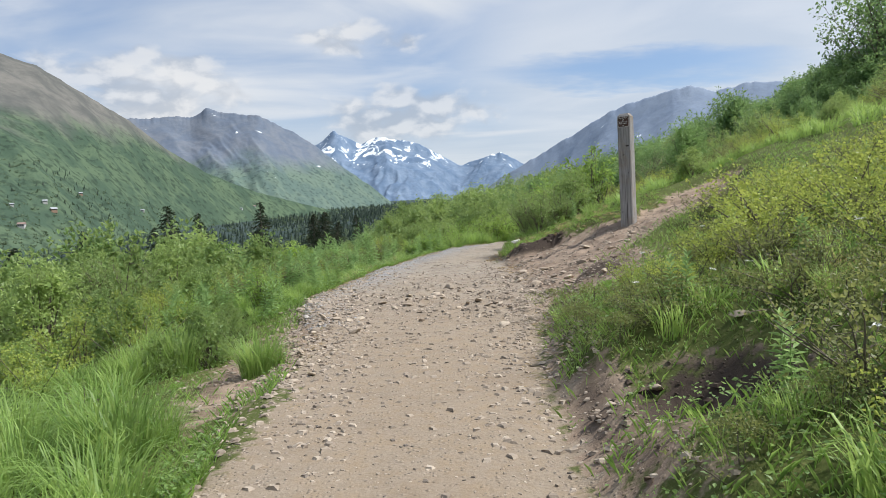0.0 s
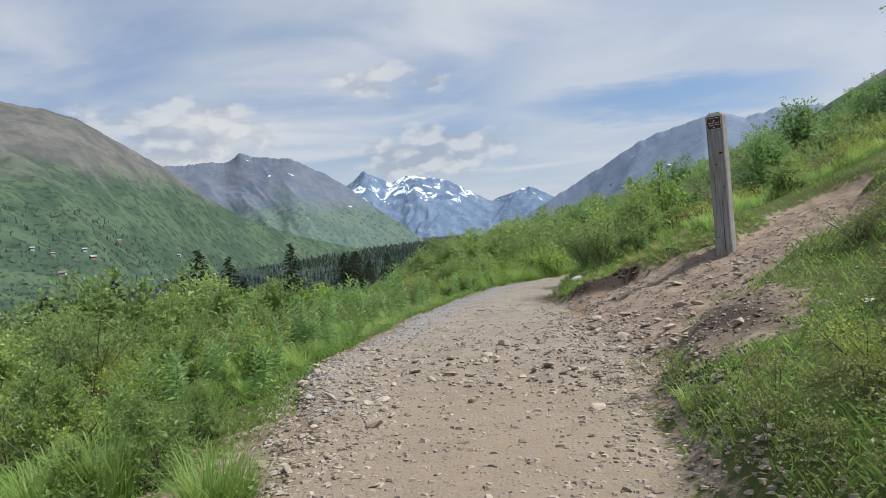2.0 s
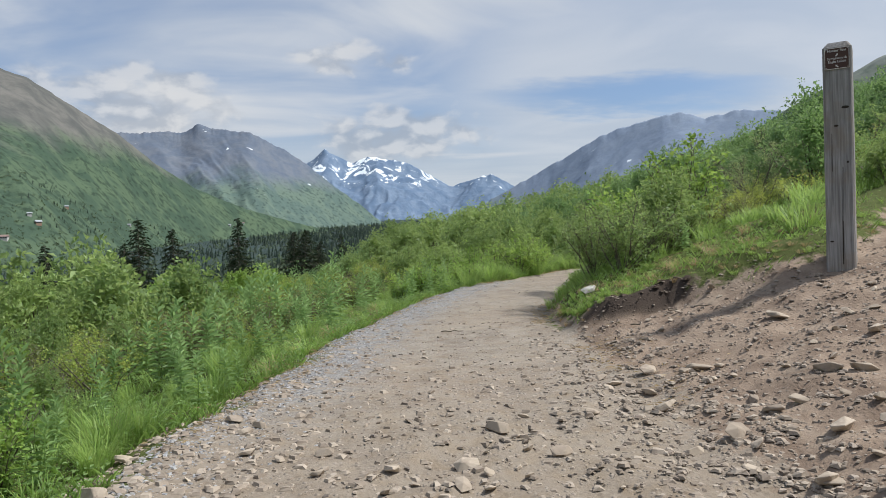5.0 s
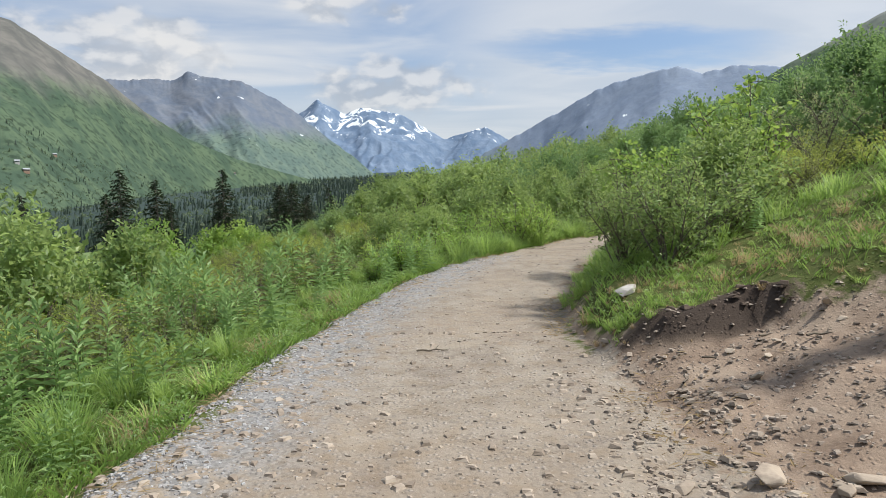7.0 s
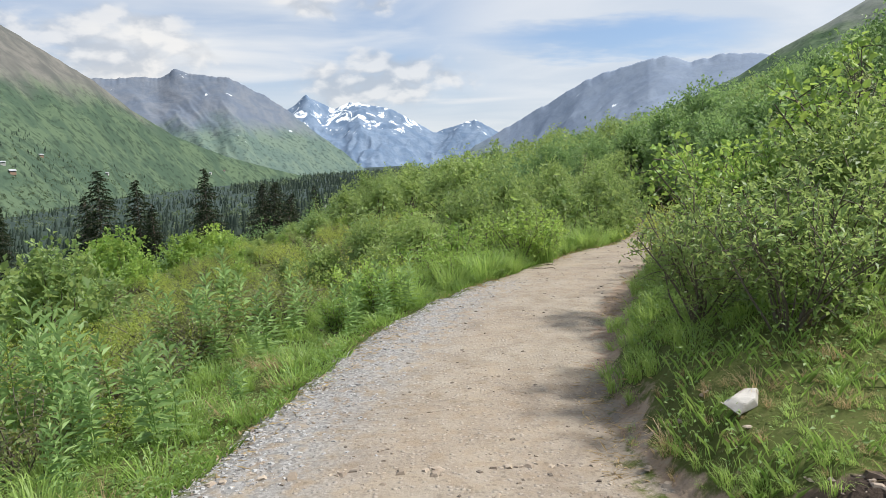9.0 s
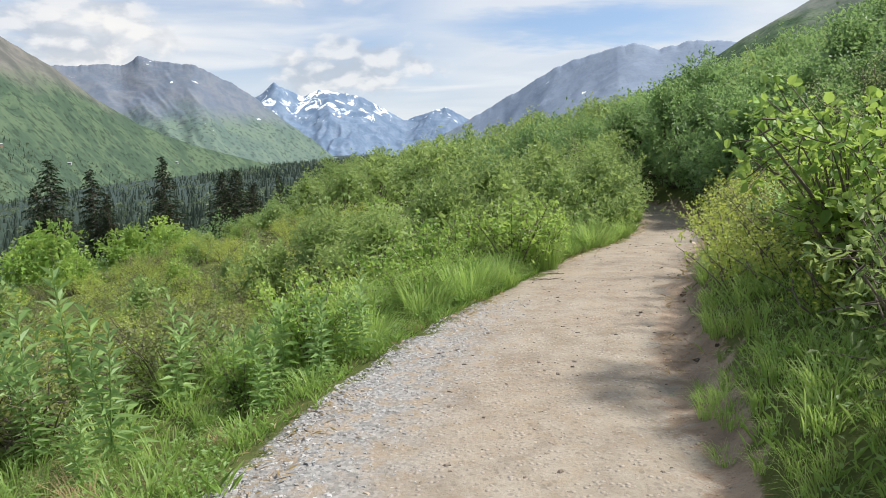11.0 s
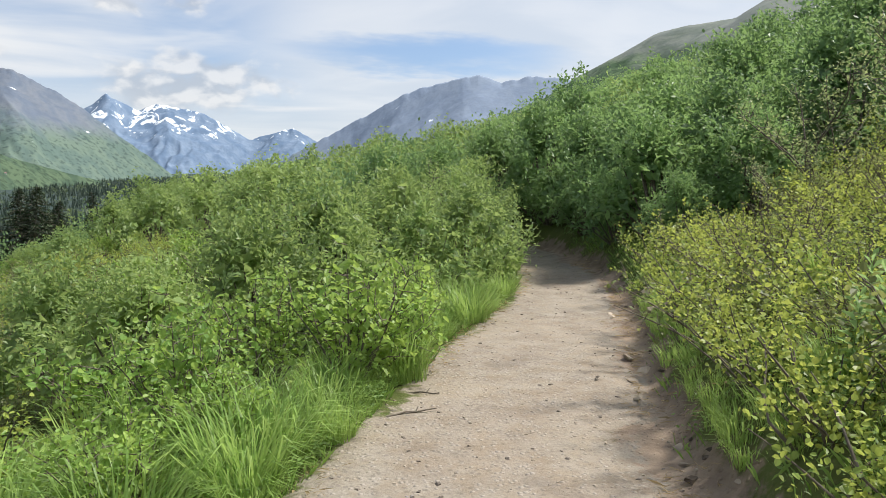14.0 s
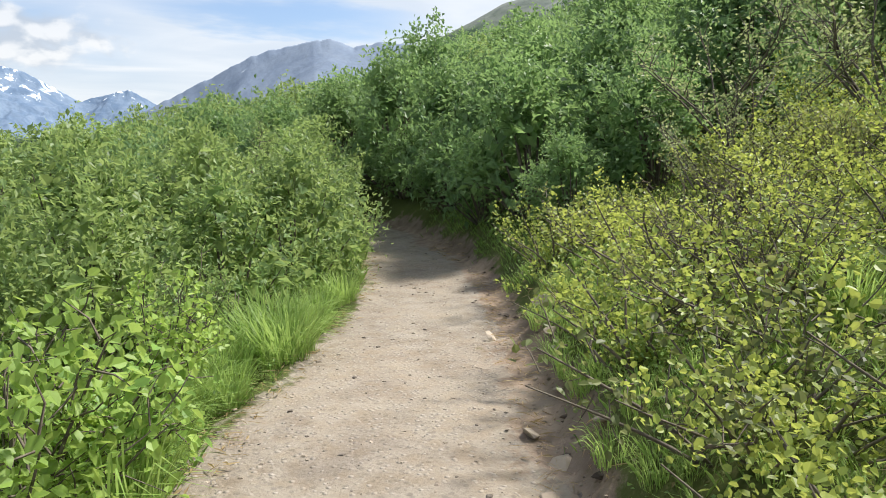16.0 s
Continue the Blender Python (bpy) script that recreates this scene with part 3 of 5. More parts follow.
def shrub(name, label, group, leaf_mat, H, R, stems, twigs, n_leaf, L, W, seed, broad=False, bare=0.25, spread=1.0, twig_wood=True):
    """A many-stemmed shrub: arching stems, side twigs and leaves set along the twigs."""
    rng = np.random.default_rng(seed)
    wood, green = Soup(), Soup()
    per = max(3, n_leaf // (stems * twigs))
    P, D = [], []
    for i in range(stems):
        a = rng.uniform(0, 2 * np.pi)
        out, top = R * rng.uniform(0.15, 0.95) ** 0.8 * spread, H * rng.uniform(0.62, 1.0)
        top *= 1 - 0.28 * (out / R) ** 2
        t = np.linspace(0, 1, 7)[:, None]
        way = np.array([math.cos(a), math.sin(a), 0])
        side = np.array([-way[1], way[0], 0]) * rng.normal(0, 0.10) * R
        pts = way * out * t ** 1.25 + np.array([0, 0, top]) * t ** 0.9 + side * np.sin(t * 5) + way * R * 0.10 * rng.uniform(0, 1)
        r0 = 0.006 + 0.006 * H * rng.uniform(0.6, 1.2)
        tube(wood, pts - np.array([0, 0, 0.06]), np.linspace(r0, r0 * 0.25, 7), 4)
        for j in range(twigs):
            s = bare + (1 - bare) * (j + rng.uniform(0, 1)) / twigs
            p0 = np.array([np.interp(s, t[:, 0], pts[:, c]) for c in range(3)])
            d = unit(rng.normal(0, 0.75, 3) + way * 0.55 * out / R + np.array([0, 0, 0.55]))
            ln = H * rng.uniform(0.10, 0.24) * (1.15 - 0.45 * s) + 0.04
            p1 = p0 + d * ln
            if twig_wood:
                tube(wood, [p0, (p0 + p1) / 2 + rng.normal(0, 0.06, 3) * ln, p1], [r0 * 0.35, r0 * 0.25, r0 * 0.12], 3)
            q = rng.uniform(0.12, 1.05, per)[:, None]
            P.append(p0 + d * ln * q + rng.normal(0, 0.018 * H + 0.012, (per, 3)))
            D.append(d * 0.5 + rng.normal(0, 0.75, (per, 3)) + np.array([0, 0, 0.25]))
    P, D = np.concatenate(P), np.concatenate(D)
    keep = P[:, 2] > 0.03
    P, D = P[keep], D[keep]
    size = rng.uniform(0.65, 1.25, len(P))
    leaves(green, P, D, L * size, W * size, rng, broad)
    ob = tagged(new(name), label, "shrub", group)
    tagged(part("branchwork", wood.mesh("shrub_stems", BARK, True), ob, "thin grey-brown woody stems"), kind="stuff")
    tagged(part("foliage", green.mesh("shrub_foliage", leaf_mat), ob), kind="stuff")
    return ob


def dome_shrub(name, label, group, leaf_mat, H, R, clumps, n_leaf, L, W, seed, broad=False, core=True):
    """A rounded bush: a few stems that carry many clumps of leaves over an uneven dome."""
    rng = np.random.default_rng(seed)
    wood, green = Soup(), Soup()
    P, D, inner = [], [], []
    per = n_leaf // clumps
    for i in range(clumps):
        a, e = i * 2.4 + rng.uniform(-0.4, 0.4), rng.uniform(0.0, 1.0) ** 1.05 * 1.5
        rad = rng.uniform(0.5, 1.12)
        c = np.array([math.cos(a) * math.cos(e) * R * rad, math.sin(a) * math.cos(e) * R * rad, H * (0.14 + 0.74 * math.sin(e)) * rng.uniform(0.78, 1.12)])
        if i % 2 == 0:
            foot = np.array([c[0] * 0.15, c[1] * 0.15, -0.08])
            mid_ = (foot + c) / 2 + np.array([c[0] * 0.12, c[1] * 0.12, 0.1 * H])
            tube(wood, [foot, (foot + mid_) / 2, mid_, c], [0.014 * H, 0.011 * H, 0.008 * H, 0.003], 4)
        q = unit(rng.normal(0, 1, (per, 3)) + np.array([0, 0, 0.35]))
        s = rng.uniform(0.3, 1.0, (per, 1)) ** 0.5
        P.append(c + q * s * np.array([R * 0.34, R * 0.34, H * 0.20]) * rng.uniform(0.6, 1.25))
        D.append(q * 0.8 + rng.normal(0, 0.6, (per, 3)) + np.array([0, 0, 0.25]))
        if core and e > 0.35:
            k = per // 2
            d = unit(np.array([c[0] / R * 0.7, c[1] / R * 0.7, 0.75]) + rng.normal(0, 0.25, 3))
            q = rng.uniform(0, 1, (k, 1))
            P.append(c + d * H * rng.uniform(0.16, 0.34) * q + rng.normal(0, 1, (k, 3)) * 0.075 * R * (1.2 - q))
            D.append(d * 0.6 + rng.normal(0, 0.7, (k, 3)))
        inner.append(np.repeat(c[None] * np.array([0.82, 0.82, 0.88]), 9, 0) + rng.normal(0, 0.10 * R, (9, 3)))
    I = np.concatenate(inner)
    if core:
        leaves(green, I, rng.normal(0, 1, I.shape), 0.19 * R, 0.15 * R, rng)
    P, D = np.concatenate(P), np.concatenate(D)
    keep = P[:, 2] > 0.02
    P, D = P[keep], D[keep]
    size = rng.uniform(0.6, 1.25, len(P))
    leaves(green, P, D, L * size, W * size, rng, broad)
    ob = tagged(new(name), label, "shrub", group)
    tagged(part("branchwork", wood.mesh("shrub_stems", BARK, True), ob, "thin grey-brown woody stems"), kind="stuff")
    tagged(part("foliage", green.mesh("shrub_foliage", leaf_mat), ob), kind="stuff")
    return ob


def plant(ob, places, rng, lo=0.85, hi=1.15, sink=0.05):
    """Stand copies of a thing at (x, y) or (x, y, scale); the first place takes the thing itself."""
    for i, q in enumerate(places):
        s = (q[2] if len(q) > 2 else 1.0) * rng.uniform(lo, hi)
        m = pose(q[0], q[1], lift(q[0], q[1], -sink * s), rng.normal(0, 3), rng.normal(0, 3), rng.uniform(0, 360)) @ Matrix.Diagonal((s, s, s * rng.uniform(0.9, 1.1), 1))
        if ob.get("placed"):
            k = ob.scale
            copy_thing(ob, m @ Matrix.Diagonal((1 / k[0], 1 / k[1], 1 / k[2], 1)))
        else:
            ob["placed"] = 1
            ob.matrix_basis = m


def edges(x, y):
    """Distance left of the path's left edge and right of its right edge (negative: inside)."""
    y = np.asarray(y, float)
    return soft_interp(y, Y_KNOTS, LEFT_X) - x, x - soft_interp(y, Y_KNOTS, RIGHT_X)


def scatter(n, x0, x1, y0, y1, ok, gap, rng, start=()):
    """Random places in a rectangle that pass ok(x, y, left, right) and keep gap metres apart."""
    out = [tuple(p[:2]) for p in start]
    made = []
    for _ in range(n * 30):
        if len(made) >= n:
            break
        x, y = rng.uniform(x0, x1), rng.uniform(y0, y1)
        l, r = edges(x, y)
        if not ok(x, y, float(l), float(r)):
            continue
        if any((x - a) ** 2 + (y - b) ** 2 < gap * gap for a, b in out):
            continue
        out.append((x, y))
        made.append((x, y))
    return made


def off_trail(x, y, gap):
    return float(side_trail(np.array([x]), np.array([y]))[0]) > 0.8 + gap


def open_turf(x, y):
    """Outside the dark hollow in the bank and the bare foot of the side trail."""
    return not (0.75 < x < 1.95 and 3.2 < y < 4.75) and not (1.3 < x < 3.2 and 7.4 < y < 9.6) and not (1.2 < x < 2.3 and 6.5 < y < 7.5)


# ---- shrubs close to the path
willow = [shrub("willow_shrub", "grey-green leafy willow shrub growing beside the dirt trail", "willow shrubs along the trail", WILLOW, 1.7, 0.95, 17, 12, 3000, 0.076, 0.034, 20)]
willow += [dome_shrub("willow_shrub", "grey-green rounded willow shrub beside the dirt trail", "willow shrubs along the trail", WILLOW, 1.7, 0.95, 40, 2500, 0.082, 0.039, 21 + i) for i in range(2)]
alder = [shrub("alder_shrub", "bright green broad-leaved shrub at the trail edge", "broad-leaved shrubs", ALDER, 1.2, 0.52, 12, 11, 1500, 0.054, 0.036, 30 + i, True, bare=0.2) for i in range(3)]
birch = [shrub("dwarf_birch", "low yellow-green dwarf birch shrub with small round leaves", "dwarf birches", BIRCH, 0.62, 0.55, 13, 8, 1900, 0.024, 0.019, 40 + i, bare=0.1, twig_wood=False) for i in range(2)]
birch += [shrub("dwarf_birch", "yellow-green dwarf birch shrub with small rounded leaves", "dwarf birches", BIRCH, 0.62, 0.55, 13, 8, 1350, 0.026, 0.020, 42, True, bare=0.1, twig_wood=False)]
thick = [dome_shrub("thicket_shrub", "tall dark green willow thicket shading the bend of the trail", "dark thicket at the bend", THICKET, 2.7, 1.35, 46, 2900, 0.120, 0.062, 50 + i) for i in range(2)]
mid = [dome_shrub("brush_shrub", "rounded light green brush on the open slope", "brush on the slopes", WILLOW, 1.9, 1.25, 26, 850, 0.145, 0.082, 60 + i) for i in range(3)]
mid_bright = [dome_shrub("brush_shrub", "rounded bright green leafy brush on the open slope", "brush on the slopes", ALDER, 1.6, 1.2, 24, 850, 0.138, 0.082, 64 + i) for i in range(2)]
heath = [dome_shrub("heath_cushion", "low olive heath cushion on the bank above the trail", "heath on the bank", HEATH, 0.26, 0.36, 18, 1100, 0.020, 0.013, 75 + i, core=False) for i in range(2)]
mid_tall = [dome_shrub("brush_shrub", "rounded green brush high on the slope", "brush on the slopes", WILLOW, 2.4, 1.6, 30, 1100, 0.155, 0.078, 78 + i) for i in range(2)]
bare = shrub("bare_shrub", "leafless grey twiggy shrub among the dwarf birches", "bare shrubs", BIRCH, 0.95, 0.7, 12, 12, 170, 0.03, 0.02, 82, bare=0.2)
tall = [shrub("alder_tree", "tall dark green alder tree high on the slope", "alder trees", THICKET, 5.6, 2.6, 14, 18, 5200, 0.15, 0.09, 70 + i) for i in range(2)]

sparse = shrub("sparse_willow", "thin-leaved grey willow with bare crooked boughs above the bank", "sparse willows", PALE_LEAF, 2.3, 1.5, 9, 13, 1500, 0.050, 0.030, 86, True, bare=0.35)
scrub = [shrub("heath_shrub", "low olive-grey heath shrub with dark bare twigs showing", "heath shrubs below the trail", HEATH, 0.58, 0.6, 15, 8, 1150, 0.030, 0.021, 46 + i, True, bare=0.18) for i in range(2)]

# the leafy bush over the pale stone, and its neighbours
plant(willow[0], [(1.88, 14.35, 0.66), (1.72, 15.1, 0.52), (2.4, 14.7, 0.6)], RNG)
plant(willow[1], [(2.75, 15.3, 0.55)], RNG)
plant(alder[0], [(2.6, 16.8, 1.1), (2.95, 17.5, 1.05), (2.35, 16.1, 0.75)], RNG)
plant(alder[1], [(3.35, 16.9, 1.1), (3.6, 18.2, 0.8), (3.4, 16.2, 1.15), (2.55, 16.3, 0.8)], RNG)
# leafy shrubs at the left edge
plant(alder[2], [(1.55, 21.2, 0.98), (0.55, 20.75, 0.95), (-0.2, 20.3, 0.6)], RNG)
plant(alder[0], [(1.75, 21.6, 0.8), (0.1, 21.4, 0.85), (-0.6, 19.2, 0.5)], RNG)
plant(alder[1], [(1.05, 22.1, 0.95), (-0.4, 18.4, 0.5), (0.75, 20.2, 0.5), (2.15, 22.4, 0.8)], RNG)
plant(alder[0], [(-0.75, 17.6, 0.5), (0.35, 19.8, 0.65), (-1.5, 18.7, 0.55)], RNG)
plant(alder[2], [(-0.1, 19.0, 0.58), (-0.8, 19.9, 0.66), (-0.4, 18.3, 0.5)], RNG)
# the hedge left of the bend
plant(willow[2], [(3.75, 25.6, 0.8), (4.35, 26.9, 0.95), (2.9, 24.7, 0.8), (1.9, 24.0, 0.95), (3.0, 26.3, 1.05), (4.8, 28.4, 1.0)], RNG, 0.8, 1.05)
plant(willow[1], [(3.4, 27.6, 1.1), (1.0, 24.6, 1.0), (2.0, 26.0, 1.1), (5.3, 30.0, 1.05), (0.0, 23.4, 0.85), (-0.9, 24.6, 0.9)], RNG, 0.8, 1.05)
plant(willow[0], [(4.1, 29.6, 1.15), (2.6, 28.6, 1.1), (1.1, 27.5, 1.1), (-0.2, 26.2, 1.0), (5.2, 32.0, 1.2), (3.6, 31.2, 1.15), (2.5, 23.6, 0.6)], RNG, 0.8, 1.05)
# the dark thicket that closes the bend
plant(thick[0], [(6.55, 25.5, 0.62), (6.9, 27.0, 0.70), (7.15, 28.6, 0.72), (7.1, 30.4, 0.74), (6.4, 32.0, 0.74), (7.6, 25.6, 0.72)], RNG, 0.95, 1.05)
plant(thick[1], [(6.2, 24.4, 0.36), (5.9, 33.6, 0.75), (7.9, 27.2, 0.8), (8.3, 29.4, 0.8), (4.6, 35.0, 0.8), (8.2, 31.6, 0.85), (7.2, 24.3, 0.5), (6.35, 26.3, 0.42), (6.75, 28.0, 0.42), (6.8, 29.6, 0.42)], RNG, 0.95, 1.05)
sites = scatter(64, 7.6, 19.0, 24.6, 37.0, lambda x, y, l, r: r > 1.9 and y > 24.4 + 0.12 * (x - 7), 1.2, RNG, [(7.6, 25.6), (7.9, 27.2), (8.3, 29.4), (8.2, 31.6)])
plant(thick[0], [(x, y, RNG.uniform(0.62, 0.92)) for x, y in sites[::3]], RNG)
plant(thick[1], [(x, y, RNG.uniform(0.62, 0.88)) for x, y in sites[1::3]], RNG)
plant(willow[1], [(x, y, RNG.uniform(0.8, 1.05)) for x, y in sites[2::3]], RNG)
plant(tall[0], [(15.9, 25.4, 0.92), (17.4, 26.6, 1.0), (19.4, 26.8, 1.0)], RNG, 0.97, 1.03)
plant(thick[0], [(13.3, 24.3, 0.7), (14.3, 24.4, 0.8), (15.2, 24.0, 0.8), (13.6, 26.0, 0.8), (14.8, 26.2, 0.9), (14.2, 28.4, 0.9), (12.7, 27.0, 0.72), (16.2, 24.2, 0.8)], RNG)
plant(tall[1], [(16.9, 25.4, 0.95), (18.6, 25.0, 0.95)], RNG, 0.97, 1.03)
# a thin-leaved willow with bare boughs above the yellow bank
plant(sparse, [(7.3, 23.3, 0.8), (8.4, 22.6, 0.85), (6.3, 22.7, 0.5), (4.9, 17.6, 0.5)], RNG, 0.95, 1.05)

sites = scatter(64, 0.9, 4.6, 2.2, 8.6, lambda x, y, l, r: 0.12 < r < 3.2 and off_trail(x, y, 0.25) and open_turf(x, y), 0.36, RNG)
plant(heath[0], [(x, y, RNG.uniform(0.6, 1.1)) for x, y in sites[::2]], RNG)
plant(heath[1], [(x, y, RNG.uniform(0.6, 1.1)) for x, y in sites[1::2]], RNG)
plant(bare, [(4.4, 20.7, 0.75), (4.9, 21.2, 0.7), (3.9, 19.6, 0.6), (4.6, 19.8, 0.7), (5.4, 20.6, 0.7), (-2.0, 17.0, 0.6), (-3.6, 16.6, 0.6), (-2.4, 18.4, 0.6), (4.7, 21.4, 0.6), (-2.6, 16.2, 0.5), (-3.2, 17.4, 0.55), (-2.9, 15.4, 0.5)], RNG)
# dwarf birch on the banks
sites = scatter(76, 0.8, 6.2, 2.0, 9.6, lambda x, y, l, r: r > 0.55 and off_trail(x, y, 0.5) and open_turf(x, y), 0.44, RNG)
plant(birch[0], [(x, y, RNG.uniform(0.45, 0.75)) for x, y in sites[::3]], RNG)
plant(scrub[0], [(x, y, RNG.uniform(0.5, 0.85)) for x, y in sites[1::3]], RNG)
plant(scrub[1], [(x, y, RNG.uniform(0.5, 0.85)) for x, y in sites[2::3]], RNG)
sites = scatter(54, 2.0, 7.5, 16.3, 23.5, lambda x, y, l, r: 0.32 < r < 3.4, 0.52, RNG)
plant(birch[2], [(x, y, RNG.uniform(0.7, 1.1)) for x, y in sites[::2]], RNG)
plant(birch[2], [(x, y, RNG.uniform(0.7, 1.0)) for x, y in sites[1::2]], RNG)
sites = scatter(40, -7.0, -0.2, 10.5, 22, lambda x, y, l, r: 0.9 < l < 6, 0.72, RNG)
plant(birch[0], [(x, y, RNG.uniform(0.7, 1.1)) for x, y in sites[::2]], RNG)
plant(birch[2], [(x, y, RNG.uniform(0.7, 1.1)) for x, y in sites[1::2]], RNG)

sites = scatter(50, -8.0, -1.0, 12.5, 25.0, lambda x, y, l, r: 1.3 < l < 7, 0.72, RNG)
plant(scrub[0], [(x, y, RNG.uniform(0.75, 1.15)) for x, y in sites[::2]], RNG)
plant(scrub[1], [(x, y, RNG.uniform(0.75, 1.15)) for x, y in sites[1::2]], RNG)
sites = scatter(24, 1.8, 8.5, 16.0, 23.5, lambda x, y, l, r: 0.4 < r < 4.6, 0.7, RNG)
plant(scrub[0], [(x, y, RNG.uniform(0.7, 1.05)) for x, y in sites[::2]], RNG)
plant(scrub[1], [(x, y, RNG.uniform(0.7, 1.05)) for x, y in sites[1::2]], RNG)
sites = scatter(34, -8.5, -2.4, 15.5, 22.5, lambda x, y, l, r: 2.2 < l < 8, 0.7, RNG)
plant(birch[1], [(x, y, RNG.uniform(0.6, 0.95)) for x, y in sites[::2]], RNG)
plant(birch[2], [(x, y, RNG.uniform(0.6, 0.95)) for x, y in sites[1::2]], RNG)

sites = scatter(30, -9.0, -1.2, 22.0, 27.5, lambda x, y, l, r: 2.0 < l, 0.85, RNG)
plant(birch[1], [(x, y, RNG.uniform(0.7, 1.0)) for x, y in sites[::2]], RNG)
plant(birch[2], [(x, y, RNG.uniform(0.7, 1.0)) for x, y in sites[1::2]], RNG)

plant(birch[1], [(2.3, 5.6, 0.95), (2.7, 6.2, 1.1), (2.15, 6.2, 0.85), (3.0, 5.5, 1.1), (3.4, 6.4, 1.2), (2.8, 6.9, 1.0), (3.5, 7.3, 1.1), (3.9, 6.8, 1.1)], RNG)
sites = scatter(60, -12.0, -0.5, 26.5, 38.5, lambda x, y, l, r: l > 2.2, 0.95, RNG)
plant(scrub[0], [(x, y, RNG.uniform(1.0, 1.5)) for x, y in sites[::3]], RNG)
plant(birch[0], [(x, y, RNG.uniform(1.1, 1.6)) for x, y in sites[1::3]], RNG)
plant(birch[1], [(x, y, RNG.uniform(1.1, 1.6)) for x, y in sites[2::3]], RNG)
# leafy low shrubs among the tall grass of the first stretch
sites = scatter(26, -5.2, -1.9, 4.6, 12.0, lambda x, y, l, r: 0.75 < l < 4.0, 0.55, RNG)
plant(alder[1], [(x, y, RNG.uniform(0.36, 0.56)) for x, y in sites[::2]], RNG)
plant(willow[2], [(x, y, RNG.uniform(0.26, 0.42)) for x, y in sites[1::2]], RNG)
# low bushes on the slope below the first stretch, and dark ones above the post
sites = scatter(30, -9.0, -2.9, 6.5, 15.5, lambda x, y, l, r: l > 1.7, 0.85, RNG, [(-5.6, 10.4), (-7.2, 11.2), (-6.0, 12.8), (-7.6, 9.4)])
plant(willow[2], [(x, y, RNG.uniform(0.34, 0.55)) for x, y in sites[::3]], RNG)
plant(alder[0], [(x, y, RNG.uniform(0.5, 0.8)) for x, y in sites[1::3]], RNG)
plant(birch[0], [(x, y, RNG.uniform(0.9, 1.3)) for x, y in sites[2::3]], RNG)
sites = scatter(34, 5.5, 17.0, 17.0, 30.0, lambda x, y, l, r: r > 3.6, 1.25, RNG)
plant(thick[1], [(x, y, RNG.uniform(0.30, 0.48)) for x, y in sites[::2]], RNG)
plant(willow[0], [(x, y, RNG.uniform(0.6, 0.9)) for x, y in sites[1::2]], RNG)

sites = scatter(34, 4.6, 12.5, 13.8, 22.5, lambda x, y, l, r: r > 3.0 and off_trail(x, y, 0.6), 0.85, RNG)
plant(scrub[1], [(x, y, RNG.uniform(0.7, 1.1)) for x, y in sites[::3]], RNG)
plant(birch[0], [(x, y, RNG.uniform(0.8, 1.2)) for x, y in sites[1::3]], RNG)
plant(willow[2], [(x, y, RNG.uniform(0.28, 0.46)) for x, y in sites[2::3]], RNG)
sites = scatter(26, 8.5, 20.0, 28.0, 38.0, lambda x, y, l, r: r > 3.0, 1.5, RNG)
plant(thick[0], [(x, y, RNG.uniform(0.36, 0.5)) for x, y in sites], RNG)

# brush of the nearer slopes
left = scatter(66, -24, 4, 10, 46, lambda x, y, l, r: l > (4.6 if y < 23 else 2.6) and l < 26, 1.6, RNG)
near_left = [q for q in left if q[1] < 22]
left = [q for q in left if q[1] >= 22]
plant(willow[1], [(x, y, RNG.uniform(0.65, 1.0)) for x, y in near_left[::2]], RNG)
plant(willow[2], [(x, y, RNG.uniform(0.65, 1.0)) for x, y in near_left[1::2]], RNG)
plant(mid[0], [(x, y, (1.0 if y < 23 else 0.6 if y < 28 or x > -1 else 0.38) * RNG.uniform(0.6, 1.0)) for x, y in left[::4]], RNG)
plant(mid[1], [(x, y, (1.0 if y < 23 else 0.6 if y < 28 or x > -1 else 0.38) * RNG.uniform(0.55, 0.95)) for x, y in left[1::4]], RNG)
plant(mid_bright[0], [(x, y, (0.5 if y > 28 and x < -1 else 1.0) * RNG.uniform(0.55, 0.9)) for x, y in left[2::4]], RNG)
plant(mid_bright[1], [(x, y, (0.5 if y > 28 and x < -1 else 1.0) * RNG.uniform(0.55, 0.9)) for x, y in left[3::4]], RNG)
plant(mid[2], [(-8.2, 23.0, 1.5), (-9.7, 21.7, 1.4), (-11.2, 20.5, 1.4), (-13.0, 22.5, 1.5), (-10.8, 17.5, 1.2), (-14.5, 19.0, 1.4), (-17.0, 23.0, 1.5), (-6.1, 19.4, 0.85)], RNG, 0.97, 1.05)
plant(mid[0], [(-7.3, 21.6, 1.1), (-12.5, 15.5, 1.1), (-8.8, 18.4, 1.15), (-16.0, 17.0, 1.3), (-19.0, 20.5, 1.5), (-6.6, 24.6, 1.0), (-5.2, 21.6, 0.8)], RNG, 0.97, 1.05)
plant(willow[1], [(-5.6, 10.4, 0.7), (-7.2, 11.2, 0.9), (-6.0, 12.8, 0.8), (-8.8, 12.8, 1.0), (-7.6, 9.4, 0.85), (-9.6, 10.6, 1.0)], RNG)
plant(willow[0], [(-6.6, 9.9, 0.8), (-5.2, 11.8, 0.7), (-7.4, 13.2, 0.9)], RNG)
def topped(things, height, tops):
    """Bushes that reach up to a given height above the datum."""
    for i, (x, y, z) in enumerate(tops):
        plant(things[i % len(things)], [(x, y, max(0.35, (z - lift(x, y)) / height))], RNG, 0.97, 1.03)


